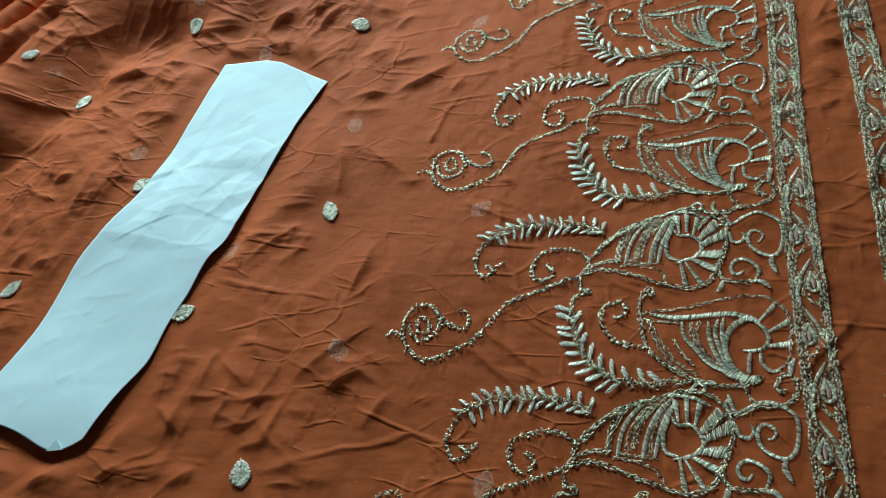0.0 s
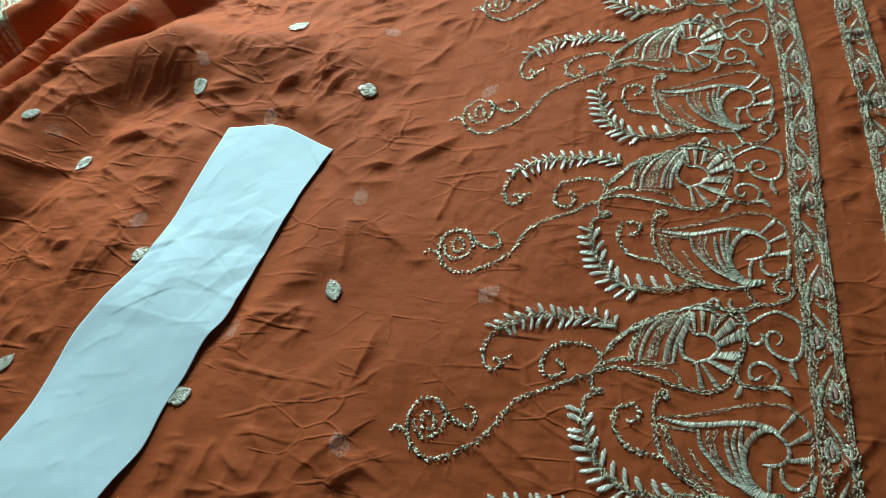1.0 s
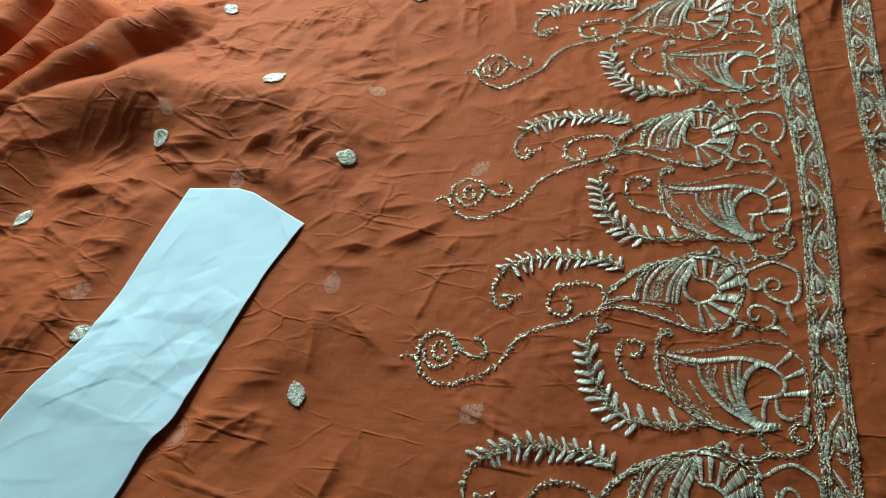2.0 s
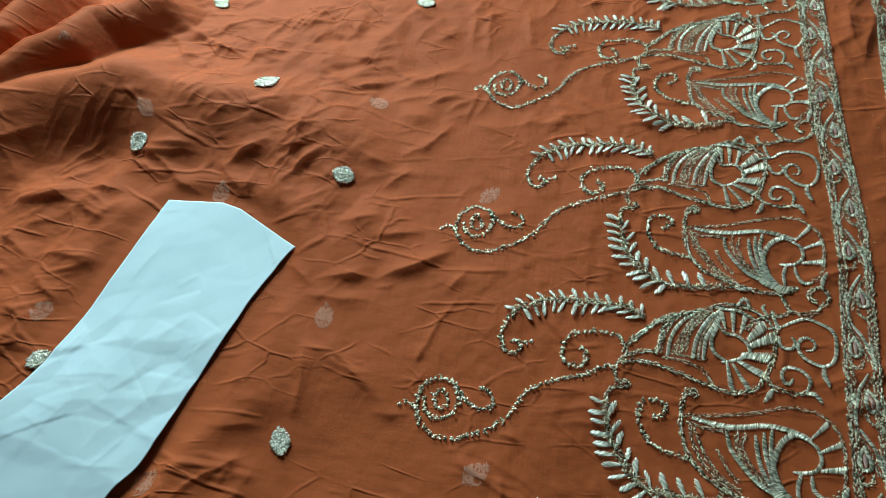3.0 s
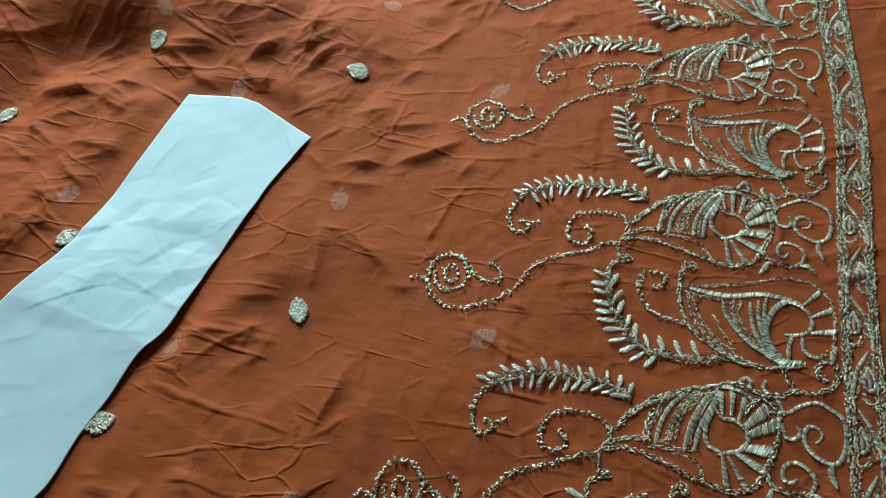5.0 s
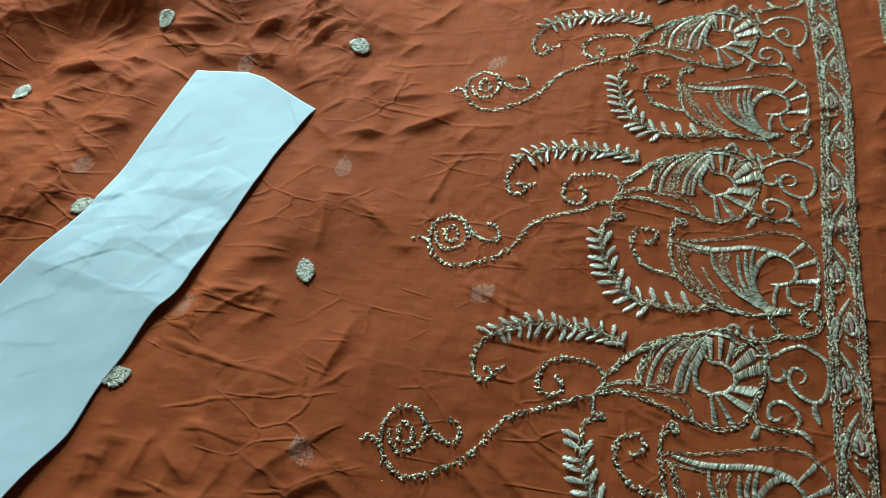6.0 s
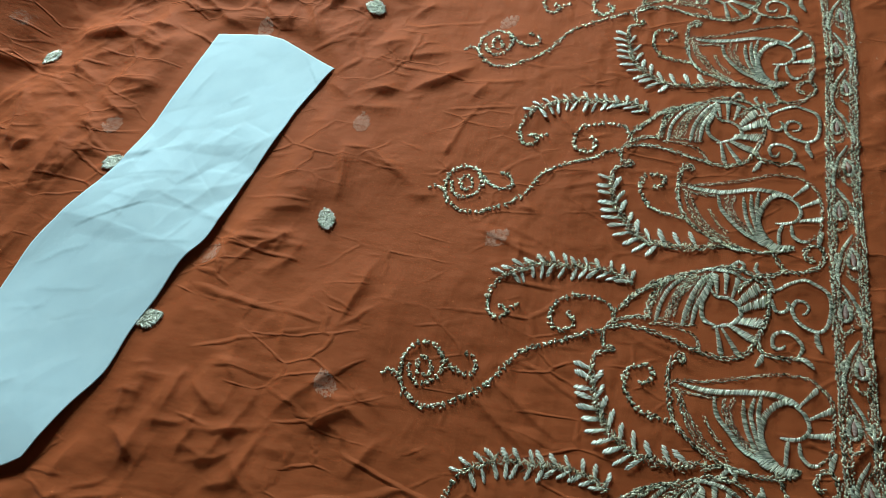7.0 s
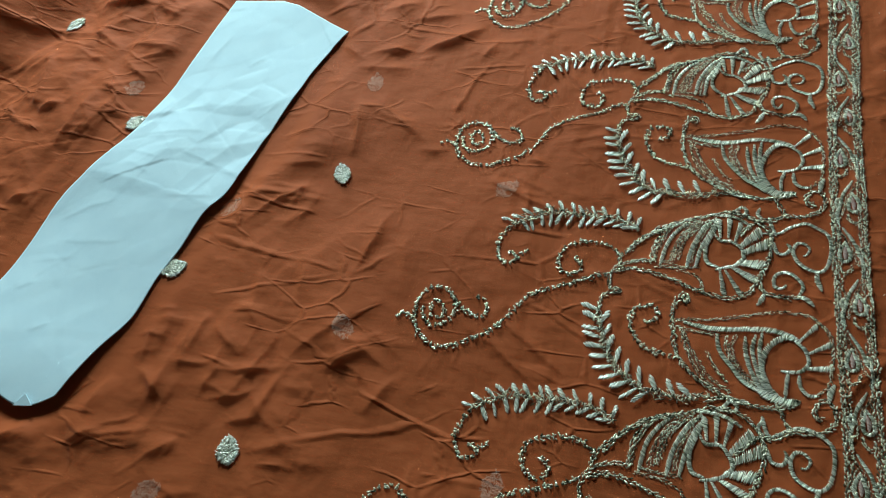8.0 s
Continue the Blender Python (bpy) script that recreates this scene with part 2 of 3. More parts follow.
    (-115, 535, -108, 496, 1.8, 8), (-230, 528, -231, 499, 1.5, 7), (-198, 532, -180, 523, 2, 8), (-158, 412, -175, 396, 1.4, 8),
    (-111, 424, -137, 431, 1.2, 10), (102, 537, 92, 491, 2.5, 8), (88, 542, 88, 511, 2.5, 8)]
CREASES_BAND = [
    (86, 323, 103, 325, 2, 7), (86, 310, 97, 298, 2, 6), (97, 283, 83, 272, 1.6, 7), (120, 421, 122, 395, 2.5, 8),
    (88, 340, 99, 356, 1.6, 7), (102, 261, 88, 269, 1.4, 7)]


def facets(x, y, seed, count, period, seen=0.0):
    """Flat facets that meet in straight sharp edges: zigzag waves across many ways, each only here and there. About 0 to 1."""
    r = random.Random(seed)
    z = np.zeros(np.shape(x))
    for k in range(count):
        a, p = r.uniform(0, math.pi), period * r.uniform(0.6, 1.6)
        u = (x * math.cos(a) + y * math.sin(a)) / p + 0.8 * lattice(x / p * 0.45, y / p * 0.45, seed * 50 + k) + 0.12 * lattice(x / p * 2, y / p * 2, seed * 70 + k)
        f = u - np.floor(u)
        lean = r.uniform(0.18, 0.4)
        wave = np.where(f < lean, f / lean, (1 - f) / (1 - lean))
        mask = step(seen, seen + 0.25, lattice(x / p * 0.7 + 17 * k, y / p * 0.7, seed * 90 + k))
        z = z + wave * mask * p / period
    return z


def crumple(x, y, seed, size, turn, stretch):
    """Crumpled facets: patches of plain slope that meet in straight sharp edges. About -1 to 1, in patches of the given size."""
    wx, wy = x + 0.35 * size * lattice(x / size * 0.6, y / size * 0.6, seed + 5), y + 0.35 * size * lattice(x / size * 0.6, y / size * 0.6, seed + 6)
    u = (wx * math.cos(turn) + wy * math.sin(turn)) / (size * stretch)
    v = (wy * math.cos(turn) - wx * math.sin(turn)) / size
    total = np.zeros(np.shape(x))
    for way in (1, -1):
        best = np.full(np.shape(x), -9.0)
        iu, iv = np.floor(u).astype(np.int64), np.floor(v).astype(np.int64)
        for a in (-1, 0, 1):
            for b in (-1, 0, 1):
                h = ((iu + a) * 374761393 + (iv + b) * 668265263 + (seed * 2 + way) * 974711) & 0x7FFFFFFF
                h = ((h ^ (h >> 13)) * 1274126177) & 0x7FFFFFFF
                h = h ^ (h >> 15)
                du, dv = u - (iu + a) - (h % 256) / 256, v - (iv + b) - (h // 256 % 256) / 256
                gu, gv = (h // 65536 % 64) / 32 - 1, (h // 4194304 % 64) / 32 - 1
                best = np.maximum(best, 0.9 * (gu * du + gv * dv) - 1.1 * (du * du + dv * dv))
        total += way * best
    return total


def rough(x, y):
    """Crinkle, in metres, none below zero."""
    calm = 0.22 + 0.78 * (1 - step(-0.26, -0.12, x)) + 0.45 * step(0.40, 0.50, y) * (1 - step(-0.05, 0.02, x)) + 0.4 * step(0.085, 0.1, x)
    fold, s = along(FOLDS[0][0], x, y)
    calm = calm * (1 - 0.8 * step(0.05, 0.02, -fold) * step(-0.02, 0.0, -fold) * (1 - step(-0.40, -0.34, x)))
    calm = calm * (1 - 0.75 * step(0.40, 0.44, y - 0.55 * (x + 0.45)) * (1 - step(-0.43, -0.36, x)))
    patch = step(-0.25, 0.25, lattice(x * 9, y * 9, 15))
    large = 0.0042 * crumple(x, y, 41, 0.046, 0.5, 1.5) + 0.0030 * crumple(x, y, 42, 0.030, 2.0, 1.7)
    small = 0.0026 * crumple(x, y, 43, 0.021, 0.9, 2.2) + 0.0015 * crumple(x, y, 44, 0.012, 2.3, 2.2)
    tiny = 0.00045 * crumple(x, y, 45, 0.0055, 0.3, 1.8)
    return 0.003 + calm * (0.4 * large + (0.25 + 0.45 * patch) * small + 0.9 * patch * tiny) + 0.00025 * facets(x, y, 4, 5, 0.011, 0.0) * (0.4 + step(-0.16, -0.08, x))


FINE = (-0.74, 0.17, 0.0, 0.66)
xs = np.concatenate([np.arange(-1.05, FINE[0], 0.012), np.arange(FINE[0], -0.46, 0.0014), np.arange(-0.46, FINE[1], 0.0009), np.arange(FINE[1], 0.5, 0.012)])
ys = np.concatenate([np.arange(-0.45, FINE[2], 0.012), np.arange(FINE[2], 0.42, 0.0009), np.arange(0.42, FINE[3], 0.0014), np.arange(FINE[3], 0.98, 0.012)])
GX, GY = np.meshgrid(xs, ys)
SOFT = soft(GX, GY)
HEIGHT = SOFT + rough(GX, GY)


def crease(x0, y0, x1, y1, high, wide):
    """Adds one pinched crease between two places (millimetres); its near side is the steep one."""
    x0, y0, x1, y1, high, wide = (v / 1000 for v in (x0, y0, x1, y1, high, wide))
    if (x1 - x0) < 0:
        x0, y0, x1, y1 = x1, y1, x0, y0
    m = wide * 3
    i0, i1 = np.searchsorted(xs, (min(x0, x1) - m, max(x0, x1) + m))
    j0, j1 = np.searchsorted(ys, (min(y0, y1) - m, max(y0, y1) + m))
    if i1 - i0 < 2 or j1 - j0 < 2:
        return
    x, y = GX[j0:j1, i0:i1], GY[j0:j1, i0:i1]
    length = math.hypot(x1 - x0, y1 - y0)
    bow = 0.04 * math.sin(x0 * 9e3 + y1 * 7e3)
    ux, uy = (x1 - x0) / length, (y1 - y0) / length
    wob = 0.0022 * lattice(x * 60, y * 60, 31) + 0.0008 * lattice(x * 170, y * 170, 32)
    t = ((x - x0) * ux + (y - y0) * uy) / length
    d = -(x - x0) * uy + (y - y0) * ux + wob + bow * length * np.sin(np.pi * np.clip(t, 0, 1))
    w = np.where(d > 0, wide * 0.8, np.maximum(0.0008, wide * 0.36))
    shape = np.exp(-np.sqrt(d * d + 5e-8) / w) * np.sin(np.pi * np.clip(t * 0.92 + 0.04, 0, 1))
    shape *= (t > -0.04) & (t < 1.04)
    HEIGHT[j0:j1, i0:i1] += 1.4 * high * shape


for group in ([(*c[:4], c[4] * 1.0, c[5] * 0.75) for c in CREASES_MIDDLE], CREASES_TOP, CREASES_LEFT, CREASES_LOW, CREASES_FAR, CREASES_EDGE, CREASES_BAND):
    for row in group:
        crease(*row)
rng = random.Random(7)
for k in range(110):
    # creases come in little bundles that run much the same way
    x, y = rng.uniform(-0.70, 0.13), rng.uniform(0.02, 0.60)
    if x > -0.2 and rng.random() < 0.66 and not (y > 0.42 and x < -0.03):
        continue
    if y > 0.40 - 0.25 * (x + 0.40) and x < -0.38 and rng.random() < 0.7:
        continue
    a = rng.gauss(0.45, 0.75)
    for m in range(rng.randint(1, 4)):
        length, turn = rng.uniform(9, 40), a + rng.gauss(0, 0.3)
        u, v = x * 1000 + rng.gauss(0, 9), y * 1000 + rng.gauss(0, 9)
        crease(u, v, u + length * math.cos(turn), v + length * math.sin(turn), rng.uniform(0.3, 1.1), rng.uniform(2.5, 8))
for k in range(450):
    # short sharp nips
    x, y = rng.uniform(-0.70, 0.13), rng.uniform(0.02, 0.60)
    if (x > -0.22 and rng.random() < 0.55 and not (y > 0.42 and x < -0.03)) or (y > 0.40 - 0.25 * (x + 0.40) and x < -0.38 and rng.random() < 0.7):
        continue
    length, turn = rng.uniform(6, 24), rng.gauss(0.5, 0.8)
    crease(x * 1000, y * 1000, x * 1000 + length * math.cos(turn), y * 1000 + length * math.sin(turn), rng.uniform(0.15, 0.6), rng.uniform(1.5, 4))
for k in range(400):
    # long thin pleats, side by side, that run on from one another
    x, y = rng.uniform(-0.66, 0.12), rng.uniform(0.02, 0.62)
    busy = 0.16 if x > -0.2 and y < 0.42 else 0.5 if x > -0.03 else 1.0
    if rng.random() > busy:
        continue
    turn = rng.choice((0.2, 0.35, 1.15, 1.3, 2.7)) + rng.gauss(0, 0.22)
    gap, length = rng.uniform(2.6, 6.5), rng.uniform(22, 60)
    for m in range(rng.randint(1, 4)):
        u, v = x * 1000 - m * gap * math.sin(turn) + rng.gauss(0, 3), y * 1000 + m * gap * math.cos(turn) + rng.gauss(0, 3)
        long = length * rng.uniform(0.5, 1.0)
        crease(u, v, u + long * math.cos(turn), v + long * math.sin(turn), rng.uniform(0.45, 1.35), rng.uniform(1.8, 5.0))
        if rng.random() < 0.5:
            turn += rng.gauss(0, 0.12)
under, run = along(PAPER_LINE, GX, GY)
press = 0.04 + 0.96 * step(0.050, 0.066, np.abs(under))
HEIGHT = SOFT + (HEIGHT - SOFT) * press


def lift(x, y):
    """Height of the cloth at one place or many."""
    x, y = np.asarray(x, float), np.asarray(y, float)
    i, j = np.clip(np.searchsorted(xs, x) - 1, 0, len(xs) - 2), np.clip(np.searchsorted(ys, y) - 1, 0, len(ys) - 2)
    u, v = np.clip((x - xs[i]) / (xs[i + 1] - xs[i]), 0, 1), np.clip((y - ys[j]) / (ys[j + 1] - ys[j]), 0, 1)
    return (HEIGHT[j, i] * (1 - u) + HEIGHT[j, i + 1] * u) * (1 - v) + (HEIGHT[j + 1, i] * (1 - u) + HEIGHT[j + 1, i + 1] * u) * v


def normal_at(x, y, e=0.0022):
    n = np.stack([lift(x - e, y) - lift(x + e, y), lift(x, y - e) - lift(x, y + e), np.full(np.shape(x), 2 * e)], -1)
    return n / np.linalg.norm(n, axis=-1, keepdims=True)


def sheet(name, px, py, pz, mat, parent=None):
    """A cloth surface over a grid of places."""
    rows, cols = pz.shape
    idx = np.arange(rows * cols).reshape(rows, cols)
    quads = np.stack([idx[:-1, :-1], idx[:-1, 1:], idx[1:, 1:], idx[1:, :-1]], -1).reshape(-1, 4)
    me = bpy.data.meshes.new(name)
    me.vertices.add(rows * cols)
    me.vertices.foreach_set("co", np.stack([px, py, pz], -1).astype(np.float32).ravel())
    me.loops.add(quads.size)
    me.loops.foreach_set("vertex_index", quads.astype(np.int32).ravel())
    me.polygons.add(len(quads))
    me.polygons.foreach_set("loop_start", np.arange(0, quads.size, 4, dtype=np.int32))
    me.update(calc_edges=True)
    me.materials.append(mat)
    me.shade_smooth()
    ob = new(name, me)
    ob.parent = parent
    return ob


shawl = tagged(sheet("embroidered_shawl", GX, GY, HEIGHT, CLOTH),
               "crumpled sheer rust-orange chiffon shawl with silver embroidery, spread flat", "shawl")
lx, ly = np.meshgrid(np.concatenate([np.arange(-1.04, -0.70, 0.012), np.arange(-0.70, 0.18, 0.003), np.arange(0.18, 0.49, 0.012)]),
                     np.concatenate([np.arange(-0.44, 0.0, 0.012), np.arange(0.0, 0.64, 0.003), np.arange(0.64, 0.97, 0.012)]))
lining = tagged(sheet("lower_layer", lx, ly, lift(lx, ly) - 0.0012, LINING, shawl), "second layer of the same orange chiffon")

# ---- stitches ----
RING = 5
GRAIN = np.array([(-1, 0, 0)] + [(p, r * math.cos(a * 2 * math.pi / RING), r * math.sin(a * 2 * math.pi / RING))
                                for p, r in ((-0.62, 0.8), (0.62, 0.8)) for a in range(RING)] + [(1, 0, 0)])
GRAIN_FACES = [(0, 1 + (a + 1) % RING, 1 + a) for a in range(RING)] + \
              [(1 + a, 1 + (a + 1) % RING, 1 + RING + (a + 1) % RING, 1 + RING + a) for a in range(RING)] + \
              [(1 + RING + a, 1 + RING + (a + 1) % RING, 1 + 2 * RING) for a in range(RING)]


def grains(name, items, mat, parent=None):
    """One mesh of thread stitches: each is (centre, direction, half length, radius) in metres."""
    c, d, h, r = (np.array(v, float) for v in zip(*items))
    d /= np.linalg.norm(d, axis=1, keepdims=True)
    side = np.cross(np.array([0.0, 0.0, 1.0]), d)
    side /= np.linalg.norm(side, axis=1, keepdims=True) + 1e-9
    up = np.cross(d, side)
    v = c[:, None] + GRAIN[None, :, :1] * (d * h[:, None])[:, None] + GRAIN[None, :, 1:2] * (side * r[:, None])[:, None] + \
        GRAIN[None, :, 2:] * (up * 0.7 * r[:, None])[:, None]
    faces = [tuple(i + k * len(GRAIN) for i in f) for k in range(len(items)) for f in GRAIN_FACES]
    return mesh_object(name, v.reshape(-1, 3).tolist(), faces, mat, parent)


def spline(points, gap):
    """Evenly spaced places and directions along a smooth line through the points."""
    p = np.array(points, float)
    if len(p) == 2:
        p = np.array([p[0], (p[0] + p[1]) / 2, p[1]])
    q = np.vstack([2 * p[0] - p[1], p, 2 * p[-1] - p[-2]])
    out = []
    for k in range(1, len(q) - 2):
        for t in np.arange(0, 1, 0.05):
            a, b, c, d = q[k - 1], q[k], q[k + 1], q[k + 2]
            out.append(0.5 * (2 * b + (c - a) * t + (2 * a - 5 * b + 4 * c - d) * t * t + (3 * b - a - 3 * c + d) * t ** 3))
    out = np.array(out + [p[-1]])
    run = np.concatenate([[0], np.cumsum(np.linalg.norm(np.diff(out, axis=0), axis=1))])
    at = np.linspace(0, run[-1], max(2, int(run[-1] / gap) + 1))
    xy = np.stack([np.interp(at, run, out[:, 0]), np.interp(at, run, out[:, 1])], -1)
    return xy, np.gradient(xy, axis=0), at / run[-1], run[-1]


def laid(name, x, y, ang, half, rad, mat, parent, high=0.0):
    """Stitches laid on the cloth at places x, y and turned by ang in its plane."""
    n = normal_at(x, y)
    d = np.stack([np.cos(ang), np.sin(ang), np.zeros_like(ang)], -1)
    d -= n * (d * n).sum(-1, keepdims=True)
    c = np.stack([x, y, lift(x, y)], -1) + n * (rad * 0.4 + high)[:, None]
    return grains(name, list(zip(c, d, half, rad)), mat, parent)


def stroke(name, style, wide, pts, origin, parent, r):
    """One embroidered line; pts and wide in millimetres, laid from origin (metres)."""
    gap = {"bead": 0.92 * wide, "cord": 0.17 * wide, "fine": 0.27 * wide, "satin": 0.42, "leaf": 0.42, "wedge": 0.42, "bush": 0.27}[style]
    xy, tan, s, length = spline(pts, gap)
    n = len(s)
    jig = np.array([[r.gauss(0, 1) for _ in range(4)] for _ in range(n)])
    x, y = origin[0] + xy[:, 0] / 1000, origin[1] + xy[:, 1] / 1000
    a = np.arctan2(tan[:, 1], tan[:, 0])
    flip = np.where(np.arange(n) % 2, 1.0, -1.0)
    zero = np.zeros(n)
    if style == "bead":
        # each knot is a clump of short stitches across one another
        each = 7
        x, y, a = np.repeat(x, each), np.repeat(y, each), np.repeat(a, each)
        jig = np.array([[r.gauss(0, 1) for _ in range(5)] for _ in range(each * n)])
        lean = np.tile([-0.9, 0.8, 0.1, -0.4, 1.4, 0.4, -1.3], n)
        x, y = x + 0.21 * wide * jig[:, 3] / 1000, y + 0.21 * wide * jig[:, 4] / 1000
        return laid(name, x, y, a + lean + 0.4 * jig[:, 0], (0.30 + 0.05 * jig[:, 1]) * wide / 1000, (0.19 + 0.03 * jig[:, 2]) * wide / 1000, ZARI, parent,
                    np.abs(0.0003 * jig[:, 0]))
    if style == "bush":
        # a thick spine of short slanting stitches
        off = 0.32 * wide * jig[:, 3] / 1000
        x, y = x - np.sin(a) * off, y + np.cos(a) * off
        return laid(name, x, y, a + 0.75 * flip + 0.4 * jig[:, 0], np.abs(0.34 + 0.07 * jig[:, 1]) * wide / 1000, np.full(n, 0.00038), ZARI, parent, 0.0004 + np.abs(0.0006 * jig[:, 2]))
    if style in ("cord", "fine"):
        off = (0.22 * flip + 0.14 * jig[:, 3]) * wide / 1000
        x, y = x - np.sin(a) * off, y + np.cos(a) * off
        return laid(name, x, y, a + 0.45 * flip + 0.25 * jig[:, 0], (0.30 + 0.05 * jig[:, 1]) * wide / 1000, (0.20 + 0.03 * jig[:, 2]) * wide / 1000, ZARI, parent, np.abs(0.00025 * jig[:, 1]))
    if style == "satin":
        w = wide * np.minimum(1, 0.55 + 3 * np.minimum(s, 1 - s))
    elif style == "leaf":
        w = wide * np.sin(np.pi * (0.10 + 0.82 * s)) ** 0.8
    else:
        w = wide * (0.42 + 0.58 * s) * np.minimum(1, 0.5 + 6 * (1 - s))
    half = np.maximum(0.4, (0.5 + 0.025 * jig[:, 1]) * w) / 1000
    return laid(name, x, y, a + 1.15 + 0.1 * jig[:, 0], half, (0.29 + 0.05 * jig[:, 2]) / 1000, SILVER, parent, 0.0002 + 0.0002 * np.sin(np.pi * s))


def leaf_mesh(length, wide, seed):
    """A raised satin leaf along x from its foot, in metres."""
    r = random.Random(seed)
    items = []
    n = int(length / 0.00042)
    for k in range(n):
        s = (k + 0.5) / n
        w = wide * math.sin(math.pi * (0.06 + 0.80 * s ** 1.25)) ** 0.7
        a = 0.55 + r.gauss(0, 0.14)
        items.append(((length * s, 0.0004 * math.sin(3 * s), 0.00045 + 0.0004 * math.sin(math.pi * s)), (math.cos(a), math.sin(a), r.gauss(0, 0.05)),
                      max(0.0006, w * 0.62), 0.00036 + r.gauss(0, 0.00003)))
    ob = grains("leaf", items, SILK)
    me = ob.data
    bpy.data.objects.remove(ob)
    return me


LEAVES = [leaf_mesh(0.009, w, k) for k, w in enumerate((0.0031, 0.0034, 0.0029, 0.0037))]


def put_leaf(name, x, y, ang, length, parent, r, slim=1.0):
    n = Vector(normal_at(np.array([x]), np.array([y]), 0.004)[0])
    d = Vector((math.cos(ang), math.sin(ang), 0))
    d = (d - n * d.dot(n)).normalized()
    side = n.cross(d)
    ob = new(name, r.choice(LEAVES))
    m = Matrix((d, side, n)).transposed().to_4x4()
    flip = r.choice((1, 1, -1))
    m = Matrix.Translation((x, y, float(lift(x, y)) + 0.0001)) @ m @ Matrix.Diagonal((length / 0.009, flip * slim * r.uniform(0.9, 1.1), 1, 1))
    ob.parent = parent
    ob.matrix_basis = m
    return ob


def leaves(pts, origin, parent, r, sides, name, slim):
    """Leaves along a spine: sides holds (which side, from, to, how many, angles, lengths in millimetres)."""
    xy, tan, s, length = spline(pts, 0.4)
    for side, s0, s1, count, (a0, a1), (l0, l1) in sides:
        for k in range(count):
            f = k / (count - 1)
            i = int(np.clip((s0 + (s1 - s0) * f) * (len(s) - 1), 0, len(s) - 1))
            heading = math.atan2(tan[i, 1], tan[i, 0])
            ang = heading + side * radians(a0 + (a1 - a0) * f + r.gauss(0, 5))
            long = (l0 + (l1 - l0) * f) * r.uniform(0.88, 1.1) / 1000
            put_leaf(name, origin[0] + xy[i, 0] / 1000, origin[1] + xy[i, 1] / 1000, ang, long, parent, r, slim)


# ---- the flower repeat, traced in the camera's view, in millimetres from the knot where its stems meet ----
DESIGN_A = [
    ("drop_scroll", "bead", 2.8, [(-6.9, 8.4), (-13.6, 5.5), (-21.9, 1.9), (-32, -1.6), (-42, -7.4), (-48.3, -15.5), (-52.9, -22.9), (-59.3, -28.8), (-67.5, -33.4), (-75.9, -37.1), (-84.7, -37.6), (-92.5, -32.4), (-97.3, -24.5)]),
    ("drop_scroll", "bead", 2.8, [(-97.3, -24.5), (-96.8, -15), (-92.1, -9.4), (-85, -7.6), (-79, -11.4), (-77.1, -18.5), (-80.2, -25.6), (-87, -28.3), (-92.3, -23.8), (-93.6, -19.5)]),
    ("drop_scroll", "bead", 2.8, [(-88.2, -22.3), (-89.2, -17), (-86.7, -14.1), (-83.1, -16.4), (-82.5, -21.2), (-85.1, -23.3)]),
    ("drop_scroll", "bead", 2.8, [(-79, -11.4), (-72.9, -17.4), (-65.4, -20.9), (-60.4, -18.2), (-62, -12.5), (-66.4, -10.9)]),
    ("drop_scroll", "bead", 2.8, [(-105, -24.3), (-102.4, -22.2), (-97.3, -24.5)]),
]
DESIGN_B = [
    ("hook_scroll", "bead", 2.8, [(-55.7, 33.2), (-59.5, 27.6), (-61.6, 20.3), (-60.7, 14.8), (-57.6, 10.5), (-53.4, 10.1), (-50.8, 13.7), (-52.7, 16.5), (-55, 16.2)]),
    ("hook_scroll", "bead", 2.8, [(-50.8, 13.7), (-48.5, 16.5), (-46.4, 17.6)]),
    ("curl_scroll", "bead", 2.8, [(-0.7, 21.1), (-3.8, 24), (-10, 25.9), (-17.6, 25), (-25.3, 23.3), (-29.1, 19.8), (-30.3, 14.5), (-29, 9.3), (-25.8, 6.8), (-21.2, 6.8), (-18.3, 9.9), (-19.1, 13.7), (-21.7, 15.5)]),
    ("curl_scroll", "bead", 2.8, [(14.6, -13.8), (17.4, -12.5), (19.3, -9), (17.3, -5.8), (13.1, -5.9), (8.8, -7.5), (7, -12.3), (7.7, -18.6), (10.6, -23.2), (14.8, -27.1), (20.2, -29.1), (28.3, -30.4)]),
    ("comb_spine", "bush", 3.4, [(-55.7, 33.2), (-52, 35.7), (-45.7, 38.6), (-37.8, 41.4), (-26.5, 41.8), (-13.8, 42.1), (-1.3, 40.2), (7.9, 36.2)]),
]
DESIGN_C = [
    ("fern_spine", "bush", 3.2, [(-7.8, -9.2), (-7.3, -15.7), (-5.8, -22), (-3.9, -28.2), (-0.3, -35.1), (5.5, -42), (13.7, -46.9), (25.6, -48.8), (34.6, -48.4), (43.6, -46.3)]),
    ("fern_spine", "cord", 2.3, [(-7.8, -9.2), (-7.2, -4.3), (-4.3, -1.7), (-0.8, -1.3), (1.7, 0.3), (-0.1, 2.3), (-1.8, 0.7)]),
    ("fan_rib", "fine", 1.9, [(25.2, 40), (20.5, 33.7), (17, 26), (16.2, 18.4)]),
    ("fan_rib", "fine", 1.9, [(38.1, 42.4), (32.2, 36.9), (27.5, 29.3), (25.2, 19.6)]),
    ("fan_rib", "fine", 1.9, [(43.4, 44.4), (39.8, 38.8), (35.3, 29.1), (33.2, 18.8)]),
    ("keel_rib", "fine", 1.9, [(50.3, -15.9), (49.5, -21.9), (53.3, -30.6), (60.3, -38.4)]),
